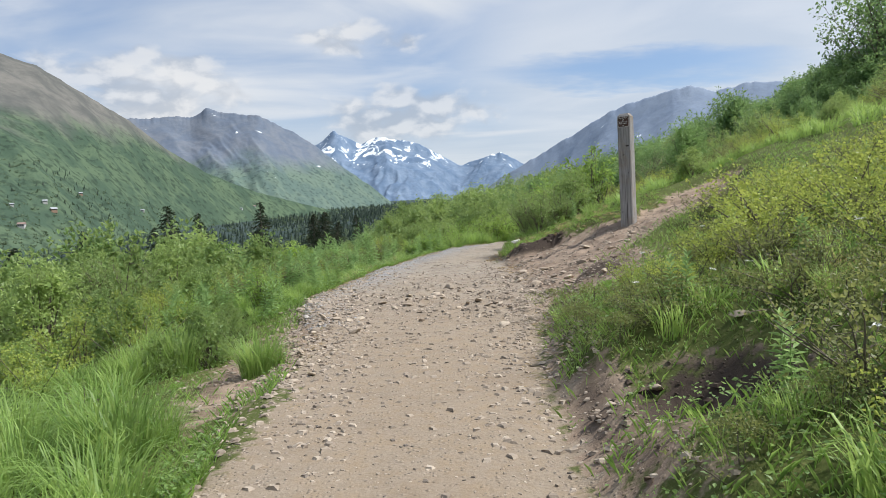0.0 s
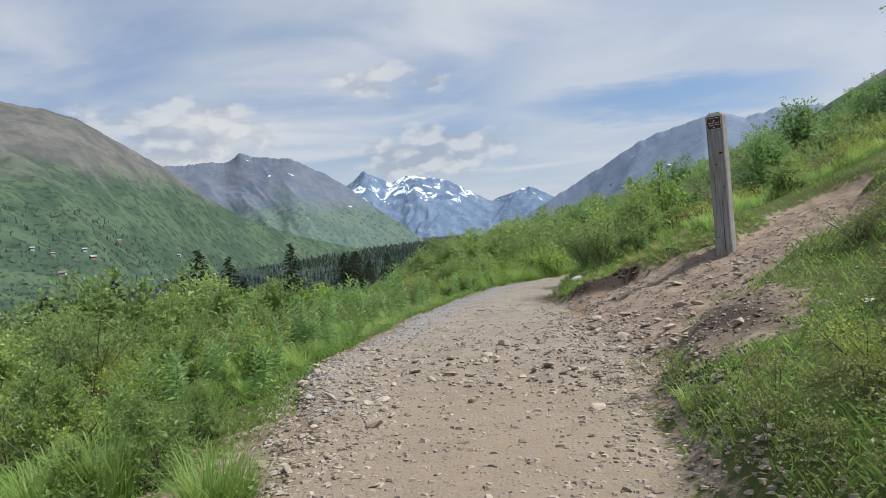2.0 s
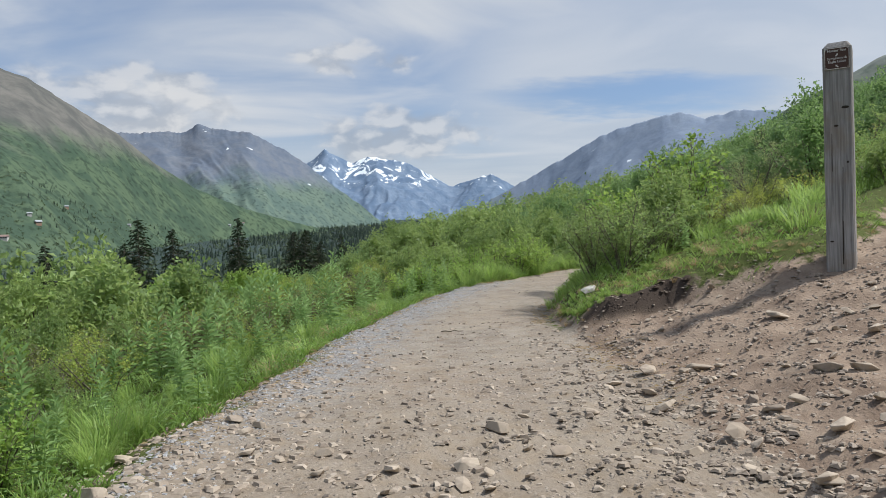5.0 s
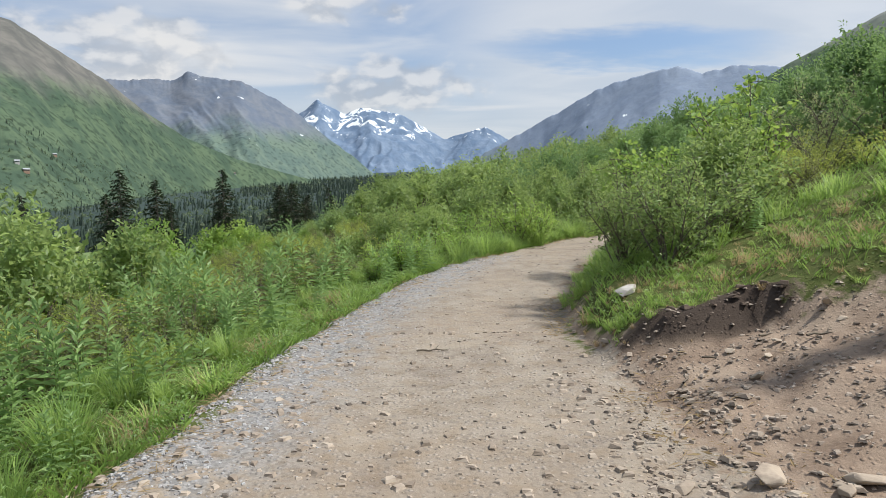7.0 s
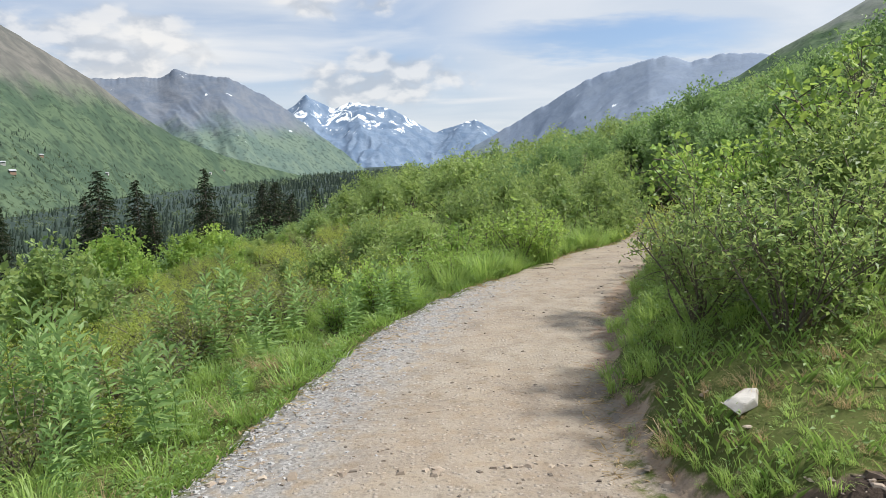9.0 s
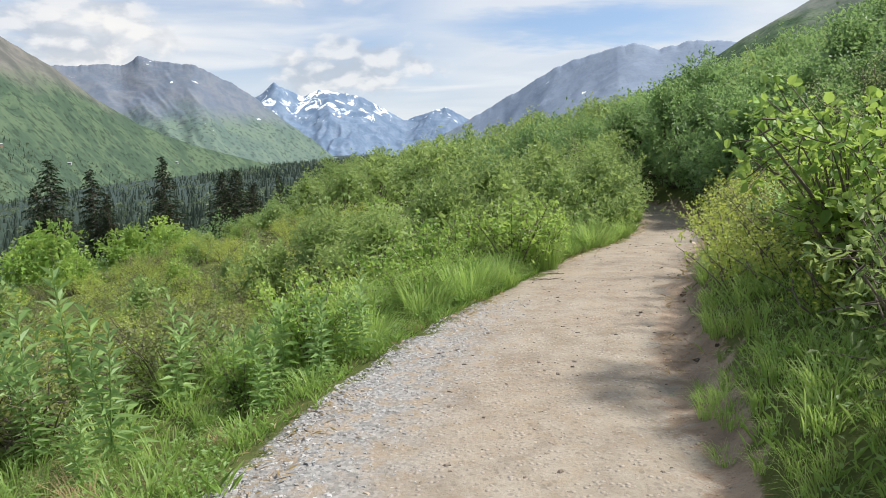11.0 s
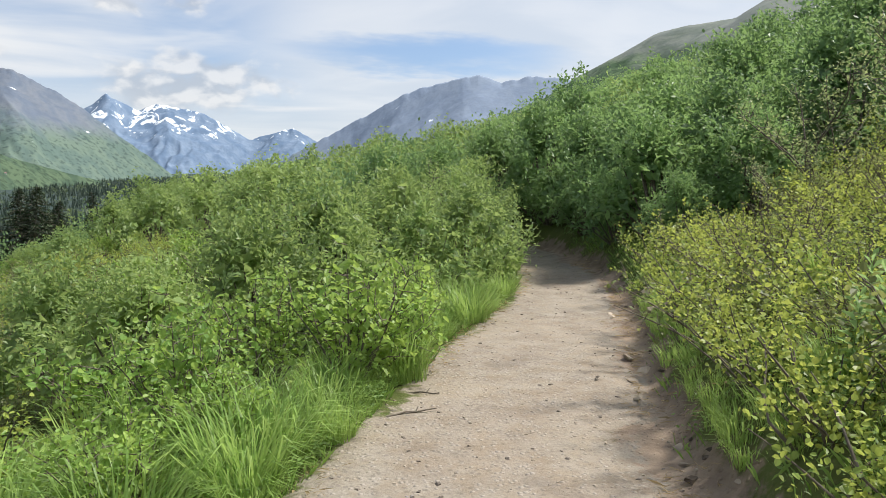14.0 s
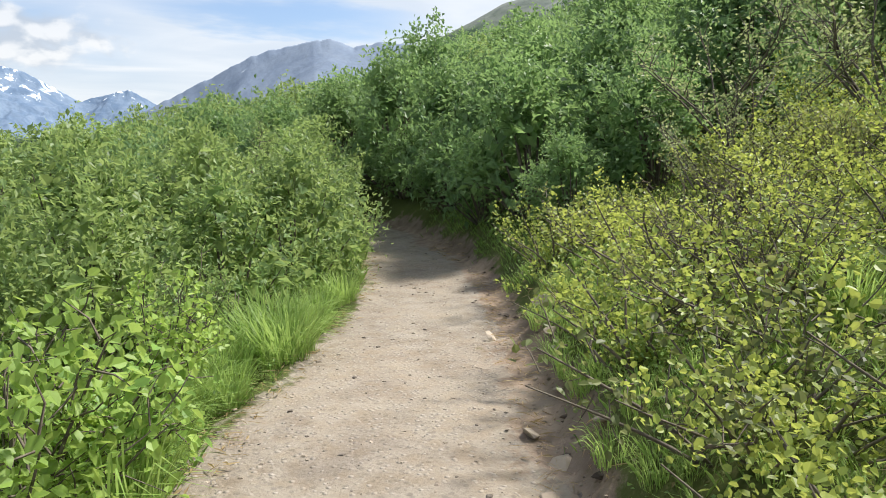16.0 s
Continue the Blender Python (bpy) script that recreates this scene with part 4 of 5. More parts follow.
topped(mid_bright, 1.6, [(-7.4, 39.6, 0.1), (-9.4, 40.6, 0.3), (-11.6, 40.2, 0.2), (-5.4, 40.8, 0.0), (-8.6, 42.6, 0.4), (-13.2, 41.6, 0.1), (-10.4, 38.2, -0.5), (-6.4, 37.4, -0.5), (-3.6, 39.0, 0.0), (-15.0, 39.0, -0.6)])
# the brushy rise that closes the valley floor off, ahead of the bend
rise = scatter(54, -9.0, 16.0, 42.0, 62.0, lambda x, y, l, r: True, 2.0, RNG)
topped(mid_tall, 2.4, [(x, y, 1.4 + (y - 6.3) * float(np.interp(x / (y - 6.3), (-0.16, -0.10, -0.05, 0.10, 0.30), (-0.035, 0.002, 0.034, 0.056, 0.100))) + RNG.uniform(-0.7, 0.1)) for x, y in rise])
right = scatter(90, 3.5, 30, 10, 46, lambda x, y, l, r: r > 4.2 and off_trail(x, y, 0.9) and not (y < 21 and r < 6.5 and x < 9) and not (x < 14 and y < 26.5 and r < 10), 1.7, RNG)
high = [(x, y, RNG.uniform(0.55, 0.75)) for x, y in right if x > 11 and y > 26]
right = [q for q in right if not (q[0] > 11 and q[1] > 26)]
plant(mid_tall[0], high[::2], RNG)
plant(mid_tall[1], high[1::2], RNG)
plant(mid[1], [(x, y, RNG.uniform(0.5, 0.85)) for x, y in right[::4]], RNG)
plant(thick[0], [(x, y, RNG.uniform(0.36, 0.6)) for x, y in right[1::4]], RNG)
plant(mid[2], [(x, y, RNG.uniform(0.5, 0.85)) for x, y in right[2::4]], RNG)
plant(mid[0], [(x, y, RNG.uniform(0.5, 0.85)) for x, y in right[3::4]], RNG)


def far_brush():
    """Brush that covers the slopes farther off, one clump of leaves after another."""
    rng = np.random.default_rng(5)
    green = Soup()
    P, D, S = [], [], []
    n = 0
    while n < 1700:
        r, a = 34 + 170 * rng.uniform(0, 1) ** 1.5, radians(rng.uniform(-40, 48))
        x, y = r * math.sin(a), r * math.cos(a)
        l, rr = edges(x, y)
        if (l > 40 and rng.uniform() < 0.6) or (l > 1 and y < 52):
            continue
        n += 1
        h = rng.uniform(0.9, 2.2) * (1 + r / 260) * (0.85 if rr > 0 else (0.8 if l < 12 else 0.55))
        k = int(max(90, 340 - 2.6 * (r - 34)))
        q = unit(rng.normal(0, 1, (k, 3)))
        q[:, 2] = np.abs(q[:, 2])
        lump = 1 + 0.3 * np.sin(q[:, 0] * 5 + rng.uniform(0, 6)) * np.cos(q[:, 1] * 4 + rng.uniform(0, 6))
        q = q * rng.uniform(0.55, 1.05, (k, 1)) ** 0.6 * lump[:, None] * np.array([h * 0.85, h * 0.85, h])
        P.append(q + np.array([x, y, lift(x, y)]))
        D.append(q + rng.normal(0, 0.8, (k, 3)))
        S.append(np.full(k, 0.07 + 0.035 * h) * rng.uniform(0.7, 1.3, k) * (0.75 + r / 110))
    S = np.concatenate(S)
    leaves(green, np.concatenate(P), np.concatenate(D), S, S * 0.62, rng)
    tagged(new("brush", green.mesh("brush", THICKET)), "continuous green brush covering the lower slopes", "brush", kind="stuff")


far_brush()


def spruce(seed, H, R, dense):
    """A spruce: tapered trunk and drooping tiers of needled boughs."""
    rng = np.random.default_rng(seed)
    wood, green = Soup(), Soup()
    t = np.linspace(0, 1, 9)
    tube(wood, np.stack([0.06 * np.sin(t * 5), 0.05 * np.cos(t * 4), t * H], 1) - np.array([0, 0, 0.4]), 0.15 * (1 - t) + 0.012, 7)
    P, D, S = [], [], []
    for i in range(dense):
        s = (i + rng.uniform()) / dense
        z = H * (0.05 + 0.95 * s)
        ln = R * (1 - s) ** 0.75 * rng.uniform(0.55, 1.15) + 0.10
        a = rng.uniform(0, 2 * np.pi)
        way = np.array([math.cos(a), math.sin(a), 0])
        tube(wood, [np.array([0, 0, z]), way * ln * 0.55 + [0, 0, z - 0.10 * ln], way * ln + [0, 0, z - 0.16 * ln]], [0.03, 0.018, 0.006], 3)
        k = int(7 + 15 * ln / R)
        q = rng.uniform(0.12, 1.0, k)
        P.append(way[None] * (ln * q)[:, None] + np.stack([rng.normal(0, 0.05, k), rng.normal(0, 0.05, k), z - 0.16 * ln * q], 1))
        sideways = np.array([-way[1], way[0], 0])[None] * rng.choice([-1, 1], k)[:, None]
        D.append(way[None] * 0.8 + sideways * 0.75 + np.array([0, 0, -0.12]) + rng.normal(0, 0.25, (k, 3)))
        S.append(rng.uniform(0.28, 0.52, k) * (1.1 - 0.45 * s))
    S = np.concatenate(S)
    leaves(green, np.concatenate(P), np.concatenate(D), S, S * 0.36, rng, droop=0.3)
    ob = tagged(new("spruce_tree"), "dark green spruce standing above the valley brush", "tree", "spruces on the valley edge")
    part("trunk", wood.mesh("spruce_trunk", BARK, True), ob, "rough grey-brown trunk")
    part("crown", green.mesh("spruce_crown", SPRUCE), ob)
    return ob


SLIM, FULL, BROAD = spruce(1, 9.4, 2.5, 190), spruce(2, 9.6, 3.2, 210), spruce(3, 8.6, 4.0, 250)


def crowned(tree, height, tops):
    """Spruces that reach up to a given height above the datum."""
    plant(tree, [(x, y, (z - lift(x, y)) / height) for x, y, z in tops], RNG, 0.98, 1.02)


crowned(FULL, 9.6, [(-33.3, 88.9, 5.2), (-20.4, 82.9, 3.95), (-38.5, 76.0, 1.2), (-44.0, 74.0, 1.0), (-29.5, 92.0, 0.6), (-36.0, 70.0, -0.5)])
crowned(SLIM, 9.4, [(-30.9, 93.8, 4.25), (-8.6, 74.4, 2.85), (-27.5, 88.0, 0.8), (-41.0, 82.0, 1.6), (-47.0, 80.0, 1.8), (-21.5, 86.0, -0.8), (-14.2, 96.0, -0.6), (-36.5, 93.0, 2.0), (-23.5, 90.0, 1.6)])
crowned(BROAD, 8.6, [(-11.2, 67.8, 3.35), (-12.3, 69.5, 2.4), (-10.4, 69.0, 2.2)])
plant(SLIM, [(-3.0, 150.0, 0.55), (-5.5, 160.0, 0.6), (13.5, 158.0, 0.55), (15.0, 162.0, 0.5), (9.0, 170.0, 0.45)], RNG, 0.9, 1.1)


def valley_forest():
    """The woods on the valley floor and on the foot of the green mountain."""
    rng = np.random.default_rng(8)
    dark, pale = Soup(), Soup()
    spots = []
    while len(spots) < 6200:
        r, a = 290 + 1150 * rng.uniform(0, 1) ** 1.2, radians(rng.uniform(-46, 3))
        x, y = r * math.sin(a), r * math.cos(a)
        l, _ = edges(x, y)
        if l < 22:
            continue
        spots.append((x, y, lift(x, y), 2.5 + 6.5 * rng.uniform(0, 1) ** 1.6))
    near = len(spots)
    while len(spots) < near + 2400:
        r, a = 1150 + 1350 * rng.uniform(0, 1), radians(rng.uniform(-14, 3))
        x, y = r * math.sin(a), r * math.cos(a)
        spots.append((x, y, lift(x, y) - 1.0, rng.uniform(5, 12)))
    flat = len(spots)
    X, Y, Z = GREEN_SLOPE
    rows = X.shape[0]
    for _ in range(5200):
        i, j = int(rows * (1 - 0.42 * rng.uniform(0, 1) ** 1.7)) - 1, rng.integers(int(X.shape[1] * 0.45), X.shape[1] - 1)
        f = rng.uniform(0, 1)
        spots.append((X[i, j] + f * (X[i, j + 1] - X[i, j]), Y[i, j] + f * (Y[i, j + 1] - Y[i, j]), Z[i, j] + f * (Z[i, j + 1] - Z[i, j]) - 1.0, rng.uniform(2.5, 6.0)))
    wood = hash_noise(np.array([s[0] for s in spots]), np.array([s[1] for s in spots]), 90, 4)
    for i_, ((x, y, z, h), w) in enumerate(zip(spots, wood)):
        if w + rng.normal(0, 0.22) > (0.16 if i_ >= flat else -0.06):
            k = 6
            a = np.linspace(0, 2 * np.pi, k, endpoint=False) + rng.uniform(0, 1)
            v = [(x, y, z + h * 1.15)]
            for zz, rr in ((0.62, 0.13), (0.58, 0.07), (0.12, 0.23)):
                v += [(x + math.cos(b) * h * rr * rng.uniform(0.7, 1.25), y + math.sin(b) * h * rr * rng.uniform(0.7, 1.25), z + h * zz) for b in a]
            f = [(0, 1 + i, 1 + (i + 1) % k) for i in range(k)] + [(7 + i, 13 + i, 13 + (i + 1) % k, 7 + (i + 1) % k) for i in range(k)]
            dark.add(v, f)
        else:
            k = 10
            q = unit(rng.normal(0, 1, (k, 3))) * h * 0.33 * rng.uniform(0.5, 1.1, (k, 1)) + np.array([x, y, z + h * 0.33])
            leaves(pale, q, rng.normal(0, 1, (k, 3)) + np.array([0, 0, 0.4]), h * 0.34, h * 0.24, rng)
    tagged(new("conifer_forest", dark.mesh("conifer_forest", FOREST)), "dark spruce forest spread over the valley floor", "forest", kind="stuff")
    tagged(new("birch_forest", pale.mesh("birch_forest", WOODS)), "light green birch woods on the far slope", "forest", kind="stuff")


# needles lightened and leaves dulled: distance haze put into both tree colours
FOREST = leaf_material("hazed_forest_needle", (0.042, 0.070, 0.052), (0.065, 0.10, 0.068), (0.065, 0.095, 0.06))
WOODS = leaf_material("hazed_woods_leaf", (0.075, 0.112, 0.068), (0.125, 0.168, 0.092), (0.13, 0.17, 0.09))
valley_forest()


# ---------------------------------------------------------------- grass, herbs and flowers
def grass_tuft(label, mat, n, H, R, seed, wide=0.009, curl=0.55):
    rng = np.random.default_rng(seed)
    s = Soup()
    a, r = rng.uniform(0, 2 * np.pi, n), R * np.sqrt(rng.uniform(0, 1, n)) * 0.6
    P = np.stack([r * np.cos(a), r * np.sin(a), np.full(n, -0.03)], 1)
    b = a + rng.normal(0, 0.7, n)
    blades(s, P, np.stack([np.cos(b), np.sin(b), np.zeros(n)], 1), H * rng.uniform(0.5, 1.1, n), wide * rng.uniform(0.7, 1.3, n), curl * rng.uniform(0.35, 1.3, n), rng)
    return tagged(new("grass_tuft", s.mesh("grass_tuft", mat)), label, "grass", "grass tufts")


def fireweed(seed, H):
    rng = np.random.default_rng(seed)
    wood, green = Soup(), Soup()
    for i in range(3):
        a, h = rng.uniform(0, 2 * np.pi), H * rng.uniform(0.7, 1.0)
        base = np.array([math.cos(a), math.sin(a), 0]) * 0.07
        top = base + np.array([rng.normal(0, 0.07), rng.normal(0, 0.07), h])
        tube(wood, [base - [0, 0, 0.04], (base + top) / 2 + rng.normal(0, 0.012, 3), top], [0.005, 0.004, 0.002], 4)
        n = 34
        q = np.linspace(0.18, 1.0, n)[:, None]
        g = np.arange(n) * 2.4 + rng.uniform(0, 6)
        steep = 0.15 + 1.3 * q[:, 0] ** 3
        D = np.stack([np.cos(g), np.sin(g), steep], 1)
        leaves(green, base + (top - base) * q, D, (0.150 - 0.05 * q[:, 0]) * rng.uniform(0.8, 1.15, n), 0.028, rng, droop=0.22)
    ob = tagged(new("fireweed"), "upright leafy fireweed stalks without blossom by the trail", "plant", "fireweed stalks")
    part("stalk", wood.mesh("fireweed_stalk", HERB, True), ob)
    part("foliage", green.mesh("fireweed_leaves", FIREWEED), ob)
    return ob


PETAL, _k = material("white_petal")
finish(_k, _k.mix(_k.noise(_k.pos, 200, 2), (0.66, 0.66, 0.60), (0.80, 0.80, 0.76)), 0.6)


def yarrow(seed):
    rng = np.random.default_rng(seed)
    stem, head, green = Soup(), Soup(), Soup()
    for i in range(1):
        b = np.array([rng.normal(0, 0.05), rng.normal(0, 0.05), 0])
        top = b + np.array([rng.normal(0, 0.04), rng.normal(0, 0.04), rng.uniform(0.22, 0.36)])
        tube(stem, [b - [0, 0, 0.03], (b + top) / 2, top], [0.003, 0.0025, 0.002], 3)
        n = 16
        g = rng.uniform(0, 2 * np.pi, n)
        r = 0.022 * np.sqrt(rng.uniform(0, 1, n))
        P = top + np.stack([r * np.cos(g), r * np.sin(g), rng.normal(0, 0.003, n)], 1)
        leaves(head, P, np.stack([np.cos(g), np.sin(g), np.full(n, 0.25)], 1), 0.014, 0.012, rng, droop=0.0)
        m = 12
        q = rng.uniform(0.05, 0.8, m)[:, None]
        leaves(green, b + (top - b) * q, rng.normal(0, 1, (m, 3)) + [0, 0, 0.5], 0.07, 0.016, rng)
    ob = tagged(new("white_flower"), "small white flower heads on thin stalks in the turf", "flower", "white flowers")
    part("stalk", stem.mesh("flower_stalk", HERB, True), ob)
    part("foliage", green.mesh("flower_leaves", HERB), ob)
    part("flower_head", head.mesh("flower_head", PETAL), ob, "white flower head")
    return ob


def joined(name, label, things, places, rng, mat=None):
    """Many copies of a few tufts in one mesh."""
    src = [(np.array([v.co[:] for v in o.data.vertices]), [tuple(p.vertices) for p in o.data.polygons]) for o in things]
    s = Soup()
    for i, q in enumerate(places):
        v, f = src[i % len(src)]
        a, k = rng.uniform(0, 6.283), q[2]
        c, d = math.cos(a) * k, math.sin(a) * k
        s.add(np.stack([v[:, 0] * c - v[:, 1] * d + q[0], v[:, 0] * d + v[:, 1] * c + q[1], v[:, 2] * k + lift(q[0], q[1], -0.03)], 1), f)
    tagged(new(name, s.mesh(name, mat or GRASS)), label, "grass", kind="stuff")


tuft = [grass_tuft("tall bright green grass tuft leaning over the trail edge", GRASS, 230, 0.60, 0.24, 80 + i, 0.0085, 0.7) for i in range(3)]
low_tuft = [grass_tuft("short green grass tuft on the bank", GRASS, 120, 0.26, 0.17, 84 + i, 0.006, 0.7) for i in range(2)]
dry_tuft = grass_tuft("tuft of dry straw-coloured grass lying over the bank", STRAW, 110, 0.34, 0.2, 88, 0.005, 1.1)

big = scatter(50, -4.2, -1.0, 2.2, 7.6, lambda x, y, l, r: 0.35 < l < 2.6 and not (-2.5 < x and 5.3 < y < 9.5), 0.28, RNG)
plant(tuft[0], [(x, y, RNG.uniform(0.6, 1.05)) for x, y in big[::3]] + [(-1.55, 6.35, 0.85), (-1.47, 6.5, 0.75)], RNG)
plant(tuft[1], [(x, y, RNG.uniform(0.6, 1.05)) for x, y in big[1::3]] + [(-1.62, 6.5, 0.8)], RNG)
plant(tuft[2], [(x, y, RNG.uniform(0.6, 1.05)) for x, y in big[2::3]], RNG)
strip = scatter(85, -4.5, 0.5, 8.0, 19.5, lambda x, y, l, r: 0.22 < l < 1.5 and not (y < 9.3 and l < 0.6), 0.28, RNG)
plant(tuft[1], [(x, y, RNG.uniform(0.4, 0.7) * (1.0 if y < 14 else 0.7)) for x, y in strip[::2]], RNG)
plant(low_tuft[0], [(x, y, RNG.uniform(0.8, 1.4)) for x, y in strip[1::2]], RNG)
mixed = scatter(26, -2.0, 1.6, 18.3, 21.2, lambda x, y, l, r: 0.25 < l < 1.9, 0.3, RNG)
plant(tuft[0], [(x, y, RNG.uniform(0.7, 1.1)) for x, y in mixed[::2]], RNG)
plant(tuft[1], [(x, y, RNG.uniform(0.7, 1.05)) for x, y in mixed[1::2]], RNG)
plant(tuft[2], [(3.15, 19.0, 0.5), (3.5, 18.4, 0.6), (3.9, 20.2, 0.6), (4.3, 20.3, 0.7)], RNG)
hedge_foot = scatter(46, 0.8, 5.6, 19.5, 29, lambda x, y, l, r: 0.08 < l < 0.55, 0.2, RNG)
plant(tuft[2], [(x, y, RNG.uniform(0.5, 0.95)) for x, y in hedge_foot], RNG)
bank = scatter(120, 0.6, 6.5, 0.6, 9.0, lambda x, y, l, r: 0.15 < r < 5 and off_trail(x, y, 0.3) and open_turf(x, y), 0.25, RNG)
joined("bank_grass", "short green grass over the near bank", low_tuft, [(x, y, RNG.uniform(0.7, 1.3)) for x, y in bank[::2]], RNG)
plant(low_tuft[1], [(x, y, RNG.uniform(0.8, 1.5)) for x, y in bank[1::4]], RNG)
plant(tuft[0], [(x, y, RNG.uniform(0.28, 0.48)) for x, y in bank[3::4]], RNG)
meadow = scatter(120, 2.0, 9.0, 12.2, 21.0, lambda x, y, l, r: r > (0.35 if y < 15.8 else 3.2) and off_trail(x, y, 0.45) and not (y < 14.5 and x < 3.3) and not (abs(x - 3.04) < 0.3 and abs(y - 12.0) < 0.35), 0.34, RNG)
joined("meadow_grass", "long pale green grass on the slope behind the post", low_tuft, [(x, y, RNG.uniform(1.0, 1.7)) for x, y in meadow], RNG)
verge = scatter(170, 1.2, 5.2, 14.6, 23.0, lambda x, y, l, r: (0.02 if y < 17 else 0.16) < r < 0.9, 0.13, RNG)
joined("verge_grass", "mixed short grass hanging over the cut bank of the trail", low_tuft, [(x, y, RNG.uniform(0.4, 0.85)) for x, y in verge], RNG)
upper = scatter(100, 5.5, 15.0, 18.5, 28.0, lambda x, y, l, r: r > 2.2, 0.45, RNG)
joined("slope_grass", "pale green grass on the open slope above the trail", low_tuft, [(x, y, RNG.uniform(0.8, 1.3)) for x, y in upper], RNG)
plant(birch[0], [(x, y, RNG.uniform(0.8, 1.3)) for x, y in scatter(22, 6.0, 14.0, 18.5, 26.5, lambda x, y, l, r: r > 2.6, 1.1, RNG)], RNG)
clearing = scatter(150, -10.0, -1.0, 17.0, 28.0, lambda x, y, l, r: 1.6 < l < 10, 0.4, RNG)
joined("clearing_grass", "short grass on the open ground below the trail", low_tuft, [(x, y, RNG.uniform(0.8, 1.4)) for x, y in clearing], RNG)
lawn = scatter(420, 1.0, 3.9, 12.3, 14.4, lambda x, y, l, r: r > 0.03 and y > float(np.interp(x, (0.9, 1.9, 2.3, 2.9, 3.9), (12.96, 12.98, 12.6, 12.28, 12.7))), 0.06, RNG)
joined("shelf_grass", "short cropped yellow-green grass on the turf shelf by the post", low_tuft, [(x, y, RNG.uniform(0.2, 0.38)) for x, y in lawn[::2]], RNG)
joined("shelf_straw", "thin dry grass lying over the turf shelf by the post", low_tuft, [(x, y, RNG.uniform(0.18, 0.30)) for x, y in lawn[1::2]], RNG, STRAW)
shelf = scatter(26, 1.0, 3.2, 13.15, 14.0, lambda x, y, l, r: r > 0.05, 0.2, RNG)
plant(low_tuft[0], [(x, y, RNG.uniform(0.4, 0.65)) for x, y in shelf[::4]], RNG)
plant(dry_tuft, [(x, y, RNG.uniform(0.35, 0.6)) for x, y in shelf[1::2]], RNG)
plant(dry_tuft, [(2.35, 15.6, 0.9), (2.6, 16.3, 1.2), (2.45, 16.0, 1.1), (2.75, 16.6, 1.0), (-1.45, 13.0, 0.8), (-1.3, 13.8, 0.8), (-1.1, 15.2, 0.7), (2.4, 4.6, 0.8), (2.6, 3.6, 0.9), (-1.5, 12.1, 0.7), (4.6, 20.8, 0.9), (3.4, 19.4, 0.7)], RNG)

weed = [fireweed(90, 0.62), fireweed(91, 0.75)]
sites = scatter(42, -4.0, 0.2, 8.0, 18.5, lambda x, y, l, r: 0.35 < l < 1.9, 0.32, RNG)
plant(weed[0], [(x, y, RNG.uniform(0.6, 1.0)) for x, y in sites[::2]], RNG)
plant(weed[1], [(x, y, RNG.uniform(0.6, 1.0)) for x, y in sites[1::2]], RNG)
sites = scatter(26, 1.0, 5.5, 2.0, 8.8, lambda x, y, l, r: 0.5 < r < 4 and off_trail(x, y, 0.3) and open_turf(x, y), 0.5, RNG)
plant(weed[0], [(x, y, RNG.uniform(0.45, 0.75)) for x, y in sites], RNG)
plant(weed[1], [(3.0, 18.75, 0.75), (3.2, 19.0, 0.7), (2.9, 18.3, 0.7), (3.35, 18.6, 0.8), (2.75, 17.7, 0.6), (2.55, 14.2, 0.5)], RNG)
plant(weed[1], [(-1.9, 17.6, 1.15), (-2.1, 17.9, 1.2), (-1.7, 17.85, 1.15), (-2.3, 17.5, 1.1), (-1.75, 17.3, 0.95), (-2.2, 15.3, 1.2), (-2.4, 15.0, 1.15), (-2.0, 15.0, 1.05), (-2.45, 15.5, 1.2), (-2.7, 15.2, 1.2), (-2.6, 15.8, 1.1), (-2.1, 15.7, 1.1), (-2.9, 15.6, 1.1), (-2.75, 16.2, 1.0)], RNG)
plant(weed[0], [(-2.6, 13.1, 1.1), (-2.8, 13.4, 1.05), (-2.4, 13.5, 1.0), (-2.9, 12.9, 1.0), (-2.2, 12.7, 0.9), (-2.5, 12.5, 1.0), (-2.0, 13.0, 0.85)], RNG)
plant(dry_tuft, [(-1.15, 16.4, 0.7), (-1.0, 16.15, 0.6), (-1.3, 16.7, 0.7), (-0.95, 15.7, 0.55), (-0.7, 17.0, 0.5), (0.35, 18.9, 0.4), (0.6, 19.3, 0.4)], RNG)
sites = scatter(34, 0.8, 4.6, 2.6, 8.6, lambda x, y, l, r: 0.25 < r < 3.4 and off_trail(x, y, 0.2) and open_turf(x, y), 0.3, RNG)
plant(yarrow(95), sites[::2], RNG)
plant(yarrow(96), sites[1::2], RNG)


